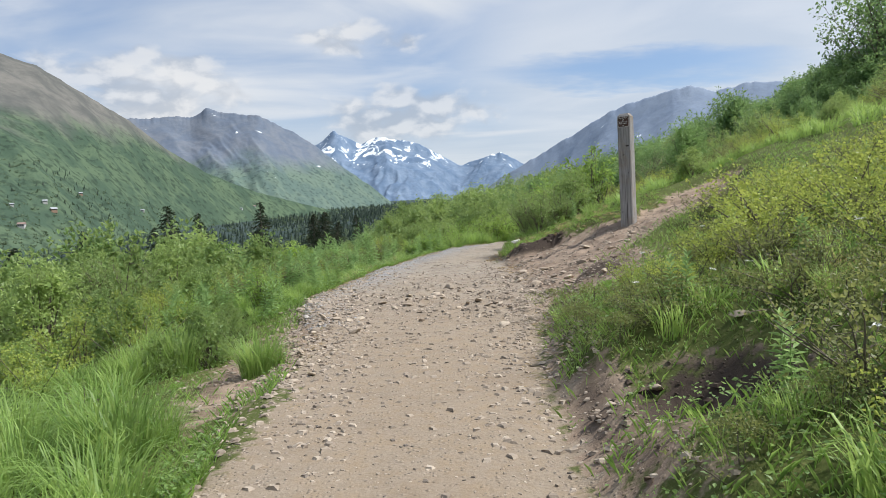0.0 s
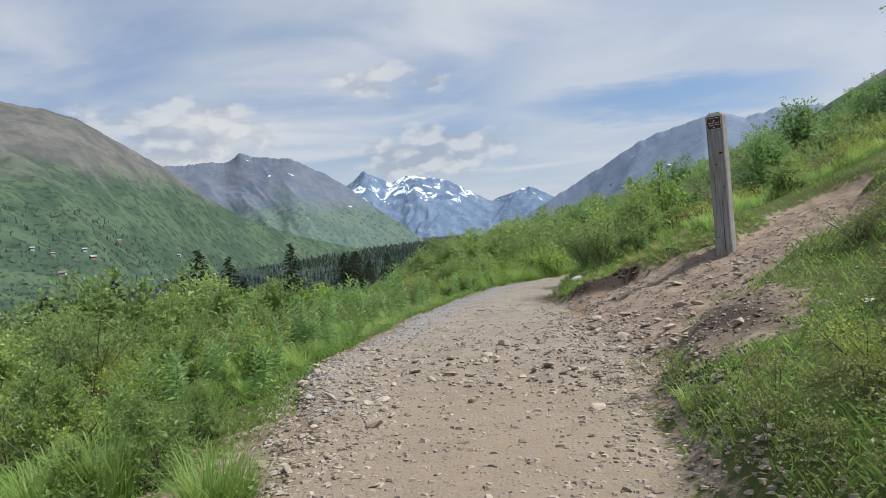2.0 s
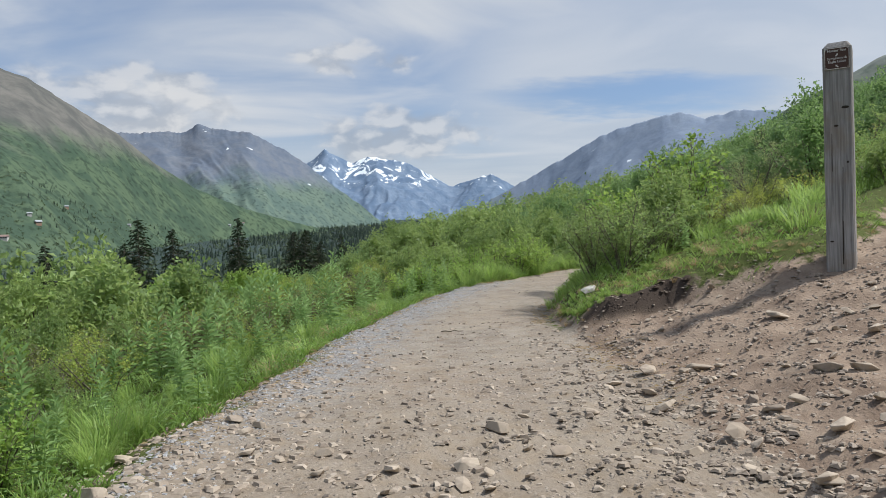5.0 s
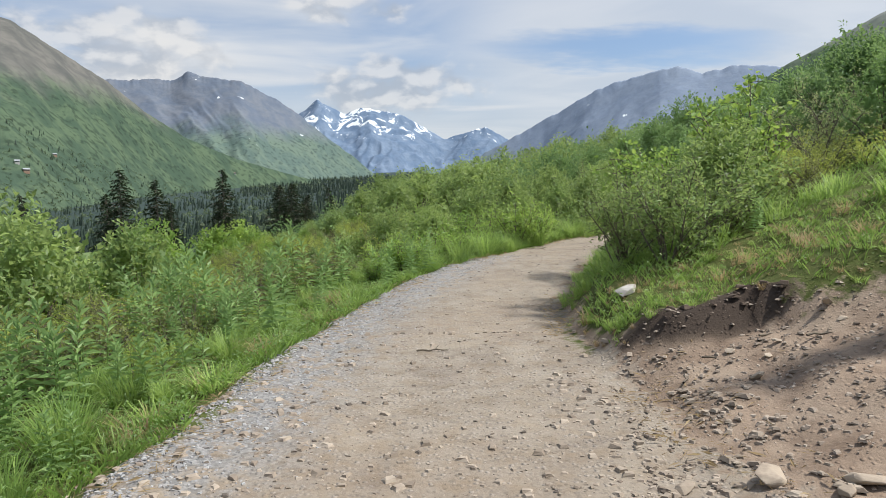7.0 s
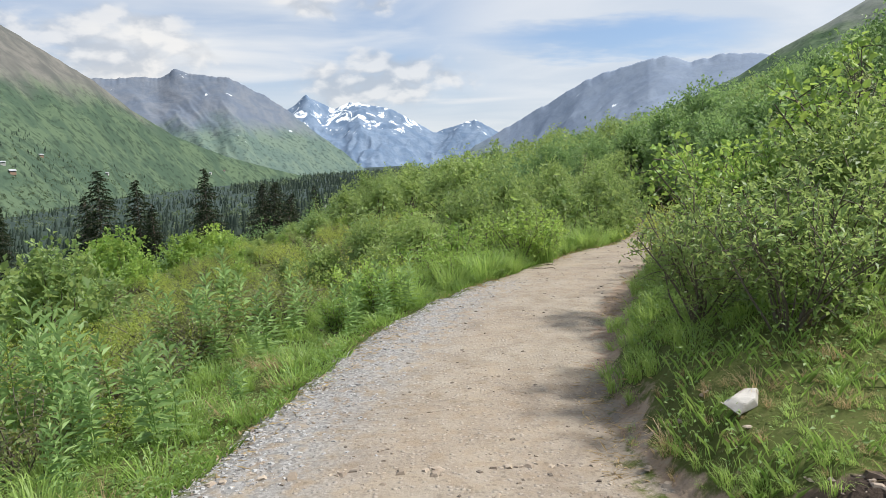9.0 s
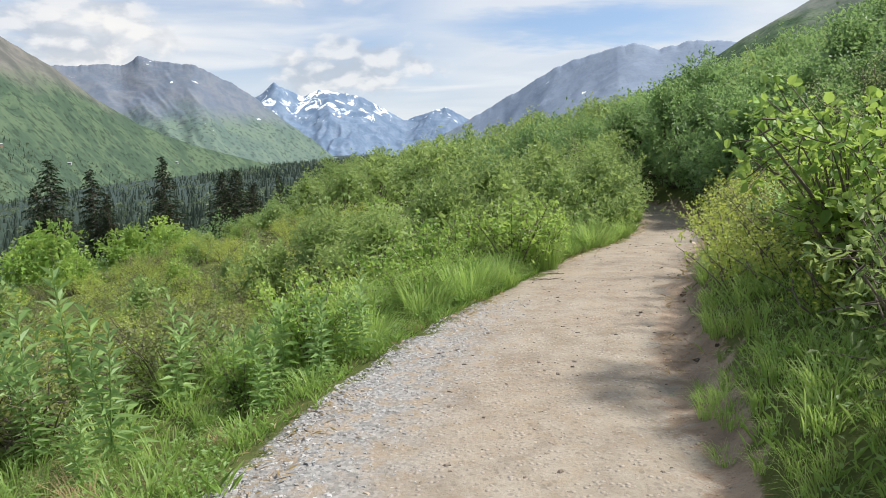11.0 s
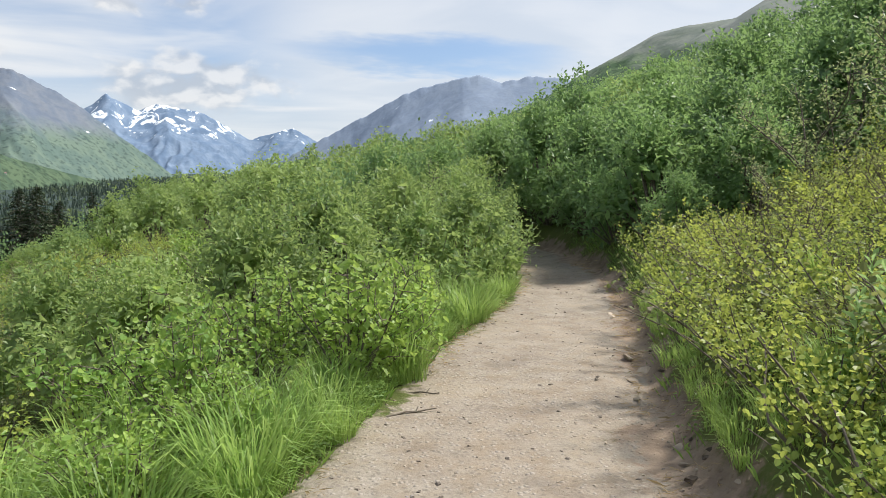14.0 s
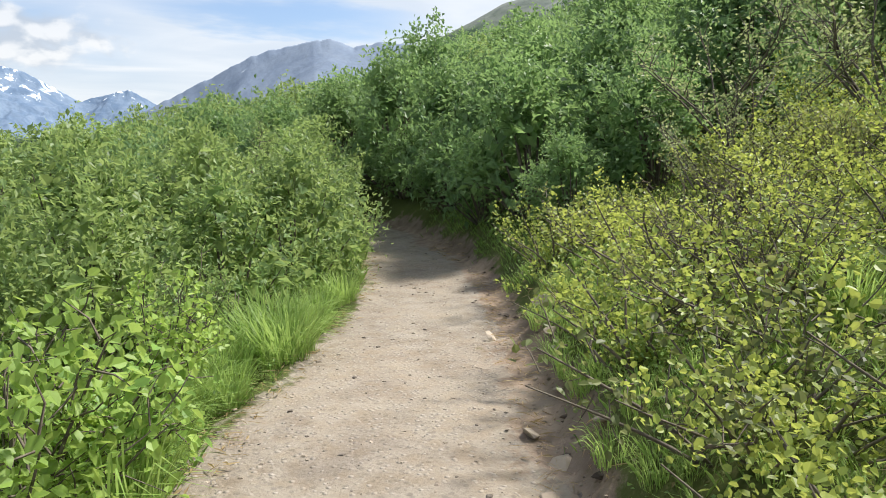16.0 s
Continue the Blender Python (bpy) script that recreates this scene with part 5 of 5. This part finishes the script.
def turf():
    """Short grass and small herb leaves that cover the ground between the plants."""
    rng = np.random.default_rng(21)
    g, h = Soup(), Soup()
    n = 290000
    y = 1.0 + 27 * rng.uniform(0, 1, n) ** 1.15
    u = rng.uniform(0, 1, n) ** 2.2 * 6.5
    x = np.where(rng.uniform(0, 1, n) < 0.5, soft_interp(y, Y_KNOTS, LEFT_X) - u, soft_interp(y, Y_KNOTS, RIGHT_X) + u)
    l, r = edges(x, y)
    out = np.maximum(l, r)
    z, path, soil, _, _ = surface(x, y)
    ok = (out > 0.02 + 0.5 * np.maximum(hash_noise(x, y, 0.5, 77) + 0.12, 0)) & (rng.uniform(0, 1, n) > soil * 1.15) & (hash_noise(x, y, 0.35, 2) > -0.22)
    x, y, z, out = x[ok], y[ok], z[ok], out[ok]
    n = len(x)
    half = rng.uniform(0, 1, n) < 0.45
    P = np.stack([x, y, z - 0.02], 1)
    a = rng.uniform(0, 2 * np.pi, n)
    D = np.stack([np.cos(a), np.sin(a), np.zeros(n)], 1)
    leaves(g, P[half], D[half] * 0.55 + np.array([0, 0, 1.0]), rng.uniform(0.06, 0.17, half.sum()), rng.uniform(0.004, 0.008, half.sum()), rng, droop=0.25)
    k = ~half
    Q = P[k] + np.stack([np.zeros(k.sum()), np.zeros(k.sum()), rng.uniform(0.02, 0.16, k.sum())], 1)
    s = rng.uniform(0.012, 0.032, k.sum())
    leaves(h, Q, D[k] + np.array([0, 0, 0.5]) * rng.uniform(0, 1.6, (k.sum(), 1)), s, s * 0.6, rng, droop=0.1)
    tagged(new("turf_grass", g.mesh("turf_grass", GRASS)), "short green grass covering the banks", "grass", kind="stuff")
    tagged(new("turf_herbs", h.mesh("turf_herbs", HERB)), "low green herb leaves covering the banks", "herbs", kind="stuff")


turf()


def litter():
    """Dead grass and fallen leaves along both edges of the trail."""
    rng = np.random.default_rng(61)
    s = Soup()
    n = 8600
    y = rng.uniform(4, 27, n)
    left_side = rng.uniform(0, 1, n) < 0.45
    off = np.abs(rng.normal(0, 0.24, n)) - 0.10
    x = np.where(left_side, soft_interp(y, Y_KNOTS, LEFT_X) - off + 0.06, soft_interp(y, Y_KNOTS, RIGHT_X) + off - 0.06)
    keep = (hash_noise(x, y, 0.8, 63) > -0.12) & ((y > 10) | (rng.uniform(0, 1, n) < 0.3))
    x, y = x[keep], y[keep]
    a = rng.uniform(0, 2 * np.pi, len(x))
    P = np.stack([x, y, hz(x, y) + rng.uniform(0.008, 0.03, len(x))], 1)
    D = np.stack([np.cos(a), np.sin(a), rng.normal(0, 0.15, len(x))], 1)
    L = rng.uniform(0.03, 0.13, len(x))
    leaves(s, P, D, L * 0.75, np.where(rng.uniform(0, 1, len(x)) < 0.75, 0.003, 0.012), rng, droop=0.05)
    tagged(new("leaf_litter", s.mesh("leaf_litter", STRAW)), "dry straw and leaf litter along the trail edge", "litter", kind="stuff")


litter()


# ---------------------------------------------------------------- stones
def stone_mesh(seed, flat=0.5):
    """An angular broken stone: the hull of a few points on a squared lump."""
    rng = np.random.default_rng(seed)
    bm = bmesh.new()
    q = rng.normal(0, 1, (15, 3))
    q = q / np.max(np.abs(q), axis=1, keepdims=True) ** 0.55 / np.linalg.norm(q, axis=1, keepdims=True) ** 0.45
    for v in q * 0.5 * rng.uniform(0.8, 1.05, (15, 1)):
        bm.verts.new((v[0], v[1] * rng.uniform(0.70, 0.78), v[2] * flat))
    bmesh.ops.convex_hull(bm, input=bm.verts[:])
    bmesh.ops.delete(bm, geom=[v for v in bm.verts if not v.link_faces], context="VERTS")
    bmesh.ops.bevel(bm, geom=bm.edges[:], offset=0.018, segments=1, affect="EDGES")
    me = bpy.data.meshes.new("stone")
    bm.to_mesh(me)
    bm.free()
    return me


STONES = [stone_mesh(s, f) for s, f in ((1, 0.42), (2, 0.30), (3, 0.5), (4, 0.34), (5, 0.26))]
for me in STONES:
    me.materials.append(ROCK)


def stone(x, y, size, rng, label="angular grey-brown stone lying on the dirt trail", mat=None, name="stone", sink=0.12):
    me = STONES[int(rng.integers(0, 5))]
    if mat:
        me = me.copy()
        me.materials[0] = mat
    ob = tagged(new(name, me), label, "stone", "loose stones")
    s = size * rng.uniform(0.85, 1.15)
    ob.matrix_basis = pose(x, y, lift(x, y, size * (0.25 - sink)), rng.normal(0, 14), rng.normal(0, 14), rng.uniform(0, 360)) @ Matrix.Diagonal((s, s * rng.uniform(0.7, 1.1), s, 1))


srng = np.random.default_rng(31)
flat_stone = tagged(new("stone", STONES[1].copy()), "pale flat wedge-shaped stone resting on the turf shelf", "stone", "loose stones")
flat_stone.data.materials[0] = PALE_ROCK
flat_stone.matrix_basis = pose(1.38, 13.72, lift(1.38, 13.72, 0.025), 6, -10, 24) @ Matrix.Diagonal((0.23, 0.15, 0.22, 1))
stone(-1.55, 8.54, 0.13, srng, "pale rounded stone among gravel", PALE_ROCK)
for x, y, s in ((0.42, 8.96, 0.17), (0.67, 10.38, 0.13), (1.36, 9.18, 0.16), (1.15, 6.2, 0.14), (-0.23, 8.15, 0.10), (1.38, 10.95, 0.11), (-1.38, 10.45, 0.12), (0.2, 11.68, 0.07), (1.02, 12.65, 0.09), (2.38, 18.2, 0.14),
                (4.62, 22.6, 0.22), (4.35, 22.2, 0.12), (4.25, 22.75, 0.13), (3.65, 20.9, 0.10), (-0.97, 14.34, 0.07), (1.62, 12.5, 0.08), (1.85, 12.4, 0.07), (1.35, 3.8, 0.11), (1.2, 4.4, 0.12), (1.75, 4.6, 0.14), (2.1, 6.6, 0.13), (1.35, 9.2, 0.17), (1.12, 8.7, 0.15), (1.62, 9.55, 0.16), (0.95, 8.45, 0.13), (1.5, 8.95, 0.14), (2.05, 10.1, 0.15), (2.4, 10.55, 0.14), (0.62, 7.75, 0.15), (-1.35, 7.9, 0.14), (-1.6, 7.4, 0.15), (-1.2, 8.3, 0.12), (1.75, 8.1, 0.14), (2.7, 2.9, 0.2), (0.35, 13.7, 0.05)):
    stone(x, y, s, srng)
for x, y in scatter(76, 0.6, 3.0, 7.6, 11.4, lambda x, y, l, r: r > -0.4 and side_trail(np.array([x]), np.array([y]))[0] < 1.6 and x < 1.1 + 0.55 * (y - 7.4), 0.09, srng):
    stone(x, y, 0.045 + 0.16 * srng.uniform(0, 1) ** 1.9, srng)
for x, y in scatter(125, -2.3, 1.0, 5.6, 10.6, lambda x, y, l, r: (-0.7 if y < 8.6 else -2.2) < l < 0.4, 0.08, srng):
    stone(x, y, 0.035 + 0.10 * srng.uniform(0, 1) ** 1.8, srng)
for x, y in scatter(26, 1.6, 6.6, 16.6, 27.0, lambda x, y, l, r: -0.12 < r < 0.3, 0.2, srng):
    stone(x, y, 0.03 + 0.10 * srng.uniform(0, 1) ** 2, srng)
for x, y in scatter(9, 1.2, 2.6, 12.1, 12.7, lambda x, y, l, r: True, 0.1, srng):
    stone(x, y, 0.04 + 0.09 * srng.uniform(0, 1) ** 1.6, srng)
for x, y in scatter(26, -1.3, 5.0, 3.0, 26.0, lambda x, y, l, r: max(l, r) < 0.1, 0.3, srng):
    stone(x, y, srng.uniform(0.016, 0.036), srng)


def pebbles(name, label, mat, n, region, lo, hi, seed):
    rng = np.random.default_rng(seed)
    base = np.array([(a, b, c) for c in (-1, 1) for b in (-1, 1) for a in (-1, 1)]) * np.array([0.85, 0.62, 0.22])
    base[4:, :2] *= 0.62
    tri = np.array([(0, 2, 3), (0, 3, 1), (4, 5, 7), (4, 7, 6), (0, 1, 5), (0, 5, 4), (1, 3, 7), (1, 7, 5), (3, 2, 6), (3, 6, 7), (2, 0, 4), (2, 4, 6)])
    x, y = region(n, rng)
    n = len(x)
    z = hz(x, y) - 0.002
    a = rng.uniform(0, 2 * np.pi, n)
    s = lo + (hi - lo) * rng.uniform(0, 1, n) ** 3
    v = base[None] * (1 + rng.normal(0, 0.24, (n, 8, 3)))
    vx = v[..., 0] * np.cos(a)[:, None] - v[..., 1] * np.sin(a)[:, None]
    vy = v[..., 0] * np.sin(a)[:, None] + v[..., 1] * np.cos(a)[:, None]
    V = np.stack([vx, vy, v[..., 2] + 0.25], -1) * s[:, None, None] + np.stack([x, y, z], -1)[:, None]
    f = (np.arange(n)[:, None, None] * 8 + tri[None]).reshape(-1, 3)
    tagged(new(name, mesh_of(name, V.reshape(-1, 3).tolist(), f.tolist(), mat)), label, "gravel", kind="stuff")


def over_path(n, rng):
    x, y = rng.uniform(-2.4, 6.5, n * 3), rng.uniform(2.5, 27, n * 3)
    l, r = edges(x, y)
    keep = (np.maximum(l, r) < 0.05) & (rng.uniform(0, 1, n * 3) < np.where(y < 13, 1.0, 0.45))
    return x[keep], y[keep]


def over_trail(n, rng):
    x, y = rng.uniform(-2.4, 4.8, n * 4), rng.uniform(5.5, 13.0, n * 4)
    l, r = edges(x, y)
    _, _, soil, _, _ = land(x, y)
    keep = (rng.uniform(0, 1, n * 4) < soil * np.where(y > 12.3, 0.7, 1.0)) & (np.maximum(l, r) > -0.5)
    return x[keep], y[keep]


def stony(n, rng):
    x, y = rng.uniform(-2.2, 2.2, n), np.clip(rng.normal(7.8, 2.4, n), 2.2, 14)
    l, r = edges(x, y)
    keep = (np.maximum(l, r) < 0.35) & (rng.uniform(0, 1, n) < 0.12 + 0.3 * smooth(7.5, 9.5, y) + 0.6 * smooth(-0.9, -0.05, np.maximum(l, r * 0.9 - 0.1)))
    return x[keep], y[keep]


def left_edge(n, rng):
    y = rng.uniform(8, 19.5, n)
    x = soft_interp(y, Y_KNOTS, LEFT_X) + np.abs(rng.normal(0, 0.28, n)) - 0.10
    return x, y


def crumbly(n, rng):
    x, y = rng.uniform(0.5, 6.8, n * 5), rng.uniform(2.4, 26.0, n * 5)
    l, r = edges(x, y)
    _, path, soil, _, humus_shade = land(x, y)
    keep = (rng.uniform(0, 1, n * 5) < np.clip(humus_shade * 1.6 - 0.25, 0, 1)) & (soil > 0.35) & (r > 0.0)
    return x[keep][:n], y[keep][:n]


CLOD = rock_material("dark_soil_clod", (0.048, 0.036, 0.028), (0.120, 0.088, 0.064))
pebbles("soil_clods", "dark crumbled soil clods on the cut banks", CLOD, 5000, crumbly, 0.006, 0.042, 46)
pebbles("gravel", "small tan and grey gravel scattered over the trail", GRAVEL, 20000, over_path, 0.003, 0.014, 41)
pebbles("gravel", "small dark stones trodden into the trail", DARK_GRAVEL, 5200, over_path, 0.004, 0.020, 45)
pebbles("gravel", "broken brown stone rubble on the bare side trail", RUBBLE, 12000, over_trail, 0.004, 0.024, 42)
pebbles("gravel", "angular tan stones strewn over the stony stretch of trail", GRAVEL, 30000, stony, 0.005, 0.036, 44)
pebbles("gravel", "grey crushed gravel along the trail edge", GREY_GRAVEL, 11000, left_edge, 0.005, 0.017, 43)


# ---------------------------------------------------------------- the trail post
def wood_post_material():
    m, k = material("weathered_post_wood")
    loc = k.n("ShaderNodeTexCoord").outputs["Object"]
    grain = k.n("ShaderNodeVectorMath", {0: loc, 1: (60.0, 60.0, 2.2)}, operation="MULTIPLY").outputs[0]
    g = k.noise(grain, 1.0, 6, 0.6, 0.3)
    s = k.noise(loc, 5.0, 4)
    c = k.mix(k.ramp(g, 0.3, 0.7), (0.165, 0.16, 0.155), (0.35, 0.34, 0.33))
    c = k.mix(k.ramp(s, 0.45, 0.7, 0.0, 0.5), c, (0.24, 0.19, 0.14))
    finish(k, c, 0.85, g, 0.004, 0.8, spec=0.2)
    return m


def plain(name, a, b, rough, scale=30):
    m, k = material(name)
    finish(k, k.mix(k.noise(k.pos, scale, 4), a, b), rough)
    return m


POST_X, POST_Y = 3.04, 12.02


def box_bm(bm, x0, x1, y0, y1, z0, z1):
    v = [bm.verts.new(c) for c in ((x0, y0, z0), (x1, y0, z0), (x1, y1, z0), (x0, y1, z0), (x0, y0, z1), (x1, y0, z1), (x1, y1, z1), (x0, y1, z1))]
    for f in ((3, 2, 1, 0), (4, 5, 6, 7), (0, 1, 5, 4), (1, 2, 6, 5), (2, 3, 7, 6), (3, 0, 4, 7)):
        bm.faces.new([v[i] for i in f])


def trail_post():
    wood = wood_post_material()
    dark, brown = plain("dark_crack", (0.02, 0.018, 0.015), (0.05, 0.04, 0.03), 0.9), plain("sign_brown", (0.055, 0.028, 0.020), (0.085, 0.045, 0.032), 0.5)
    cream, bolt = plain("sign_white", (0.62, 0.60, 0.55), (0.74, 0.72, 0.68), 0.6), plain("dull_steel", (0.3, 0.3, 0.3), (0.45, 0.45, 0.44), 0.4)
    z0 = lift(POST_X, POST_Y)
    H, h = 2.835 - z0, 0.103
    ob = tagged(new("trail_post"), "weathered grey square wooden trail post with a brown sign", "post")
    ob.matrix_basis = pose(POST_X, POST_Y, z0, 0, 0, -33)
    bm = bmesh.new()
    rng = np.random.default_rng(3)
    prof = ((-0.35, h), (0.0, h), (0.4, h * 0.995), (0.8, h), (1.2, h * 0.99), (H - 0.045, h * 0.985), (H, h * 0.68))
    rings = []
    for z, r in prof:
        ch = r * 0.13
        pts = [(-r + ch, -r), (r - ch, -r), (r, -r + ch), (r, r - ch), (r - ch, r), (-r + ch, r), (-r, r - ch), (-r, -r + ch)]
        rings.append([bm.verts.new((x + rng.normal(0, 0.0012), y + rng.normal(0, 0.0012), z)) for x, y in pts])
    for a, b in zip(rings, rings[1:]):
        for i in range(8):
            bm.faces.new((a[i], a[(i + 1) % 8], b[(i + 1) % 8], b[i]))
    bm.faces.new(rings[-1])
    part_bm("timber", bm, wood, ob, "weathered grey squared timber")
    for x, z, w, l in ((0.015, 0.02, 0.007, 0.34), (0.018, 0.36, 0.004, 0.42), (-0.05, 0.75, 0.003, 0.3)):
        bm = bmesh.new()
        box_bm(bm, x - w / 2, x + w / 2, -h - 0.002, -h + 0.01, z, z + l)
        for v in bm.verts:
            v.co.x += 0.006 * math.sin(v.co.z * 9) + (0.004 if v.co.z > z + 0.1 else 0)
        part_bm("crack", bm, dark, ob, "dark drying crack")
    for x, z, w, t in ((0.05, H - 0.52, 0.055, 0.022), (-0.015, H - 0.66, 0.035, 0.016), (0.06, H - 0.95, 0.018, 0.02), (-0.06, 0.2, 0.03, 0.012)):
        bm = bmesh.new()
        bmesh.ops.create_uvsphere(bm, u_segments=10, v_segments=6, radius=0.5)
        for v in bm.verts:
            v.co = Vector((v.co.x * w + x, v.co.y * 0.012 - h + 0.001, v.co.z * t + z))
        part_bm("knot", bm, dark, ob, "dark wood knot")
    # the sign plate
    sw, sh, sz = 0.17, 0.165, H - 0.135
    bm = bmesh.new()
    box_bm(bm, -sw / 2, sw / 2, -h - 0.009, -h + 0.002, sz - sh / 2, sz + sh / 2)
    bmesh.ops.bevel(bm, geom=[e for e in bm.edges], offset=0.002, segments=1, affect="EDGES")
    plate = part_bm("sign", bm, brown, ob, "brown routed trail sign with white lettering")
    bm = bmesh.new()
    for x0, x1, z0_, z1_ in ((-sw / 2, sw / 2, sh / 2 - 0.004, sh / 2), (-sw / 2, sw / 2, -sh / 2, -sh / 2 + 0.004), (-sw / 2, -sw / 2 + 0.003, -sh / 2 + 0.004, sh / 2 - 0.004), (sw / 2 - 0.003, sw / 2, -sh / 2 + 0.004, sh / 2 - 0.004)):
        box_bm(bm, x0, x1, -h - 0.0105, -h - 0.008, sz + z0_, sz + z1_)
    part_bm("border", bm, cream, plate, "thin white border")
    for text, dz in (("Hunter Pass", 0.052), ("Symphony &", -0.008), ("Eagle Lakes", -0.034)):
        cu = bpy.data.curves.new("lettering", "FONT")
        cu.body, cu.size, cu.align_x, cu.extrude = text, 0.027, "CENTER", 0.0008
        tmp = new("lettering", cu)
        me = bpy.data.meshes.new_from_object(tmp.evaluated_get(bpy.context.evaluated_depsgraph_get()))
        bpy.data.objects.remove(tmp)
        me.materials.clear()
        me.materials.append(cream)
        tx = part("lettering", me, plate, "white lettering")
        tx.matrix_basis = pose(0, -h - 0.0105, sz + dz, 90)
    for dz, turn in ((0.026, -45), (-0.062, 45)):
        bm = bmesh.new()
        pts = ((-0.0035, -0.013), (0.0035, -0.013), (0.0035, 0.002), (0.010, 0.002), (0, 0.014), (-0.010, 0.002), (-0.0035, 0.002))
        a = radians(turn)
        fr = [bm.verts.new((x * math.cos(a) - z * math.sin(a), -h - 0.0110, sz + dz + x * math.sin(a) + z * math.cos(a))) for x, z in pts]
        bk = [bm.verts.new((v.co.x, -h - 0.0085, v.co.z)) for v in fr]
        bm.faces.new(fr)
        for i in range(7):
            bm.faces.new((fr[i], bk[i], bk[(i + 1) % 7], fr[(i + 1) % 7]))
        bmesh.ops.recalc_face_normals(bm, faces=bm.faces)
        part_bm("arrow", bm, cream, plate, "white arrow")
    for x in (-0.075, 0.075):
        for z in (sz + sh / 2 - 0.012, sz - sh / 2 + 0.012):
            bm = bmesh.new()
            bmesh.ops.create_uvsphere(bm, u_segments=8, v_segments=5, radius=0.0035)
            bmesh.ops.translate(bm, verts=bm.verts, vec=(x, -h - 0.010, z))
            part_bm("screw", bm, bolt, plate, "small steel screw")
    return ob


trail_post()


# ---------------------------------------------------------------- sticks
def stick(x, y, L, turn, seed):
    rng = np.random.default_rng(seed)
    s = Soup()
    t = np.linspace(-0.5, 0.5, 6)
    pts = np.stack([t * L, 0.03 * L * np.sin(t * 6 + seed), 0.01 + 0.012 * rng.uniform(0, 1, 6)], 1)
    tube(s, pts, np.full(6, 0.007) * np.linspace(1, 0.5, 6), 5)
    tube(s, [pts[3], pts[3] + [0.1 * L, 0.12 * L, 0.02]], [0.004, 0.002], 4)
    ob = tagged(new("stick", s.mesh("stick", BARK, True)), "dry broken twig lying on the trail", "stick", "fallen twigs")
    ob.matrix_basis = pose(x, y, lift(x, y, -0.006), 0, 0, turn)


for i, (x, y, L, a) in enumerate(((0.72, 5.84, 0.2, 40), (-0.05, 13.43, 0.22, 3), (1.74, 20.5, 0.3, 10), (1.9, 20.85, 0.2, -20), (0.9, 3.9, 0.18, 70), (1.5, 10.2, 0.15, 20), (1.9, 12.62, 0.2, 35), (1.55, 12.5, 0.16, -25), (2.05, 12.3, 0.22, 8), (1.3, 12.3, 0.14, 60), (-0.9, 17.9, 0.35, -50), (2.9, 19.1, 0.2, 10))):
    stick(x, y, L, a, i)


# ---------------------------------------------------------------- houses across the valley
def house(x, y, z, turn, w, d, h, wall, roof, glass):
    ob = tagged(new("house"), "small distant wooden house among trees across the valley", "house", "houses across the valley")
    ob.matrix_basis = pose(x, y, z, 0, 0, turn)
    bm = bmesh.new()
    box_bm(bm, -w / 2, w / 2, -d / 2, d / 2, -2.5, h)
    part_bm("wall", bm, wall, ob)
    bm = bmesh.new()
    o, r = 0.5, d * 0.32
    ends = []
    for sx in (-w / 2 - o, w / 2 + o):
        ends.append([bm.verts.new((sx, -d / 2 - o, h - 0.1)), bm.verts.new((sx, 0, h + r)), bm.verts.new((sx, d / 2 + o, h - 0.1))])
    bm.faces.new((ends[0][0], ends[1][0], ends[1][1], ends[0][1]))
    bm.faces.new((ends[0][1], ends[1][1], ends[1][2], ends[0][2]))
    bm.faces.new(ends[0])
    bm.faces.new(ends[1][::-1])
    bm.faces.new((ends[0][2], ends[1][2], ends[1][0], ends[0][0]))
    part_bm("roof", bm, roof, ob, "pitched grey metal roof")
    for i in range(3):
        bm = bmesh.new()
        cx = (i - 1) * w * 0.3
        box_bm(bm, cx - 0.8, cx + 0.8, -d / 2 - 0.06, -d / 2 + 0.05, h * 0.35, h * 0.8)
        part_bm("window", bm, glass, ob, "dark window pane")


def valley_houses():
    walls = [plain("pale_siding", (0.44, 0.44, 0.42), (0.54, 0.53, 0.50), 0.7), plain("brown_siding", (0.24, 0.16, 0.11), (0.30, 0.21, 0.15), 0.7)]
    roofs = [plain("grey_roof", (0.33, 0.35, 0.37), (0.42, 0.44, 0.46), 0.5), plain("red_roof", (0.24, 0.17, 0.15), (0.29, 0.21, 0.18), 0.6)]
    glass = plain("window_glass", (0.03, 0.035, 0.04), (0.05, 0.055, 0.06), 0.1)
    X, Y, Z = GREEN_SLOPE
    az, el = np.degrees(np.arctan2(X, Y)), np.degrees(np.arctan2(Z - 1.3, np.hypot(X, Y)))
    for i, (a, e, s) in enumerate(((-28.6, 2.75, 1.0), (-28.2, 1.9, 1.3), (-30.2, 1.2, 1.4), (-30.6, 2.4, 0.8), (-26.4, 3.2, 0.9), (-15.5, 1.7, 0.9), (-14.6, 1.9, 0.8), (-11.5, 1.55, 0.9), (-22.5, 1.9, 0.9), (-32.0, 3.0, 0.9))):
        k = np.argmin((az - a) ** 2 + (el - e) ** 2)
        x, y, z = X.flat[k], Y.flat[k], Z.flat[k]
        house(x, y, z + 0.6, -a + 20 * math.sin(i * 2.1), 5.0 * s, 4.2 * s, 2.0 * s, walls[i % 3 == 1], roofs[i % 4 == 2], glass)


valley_houses()
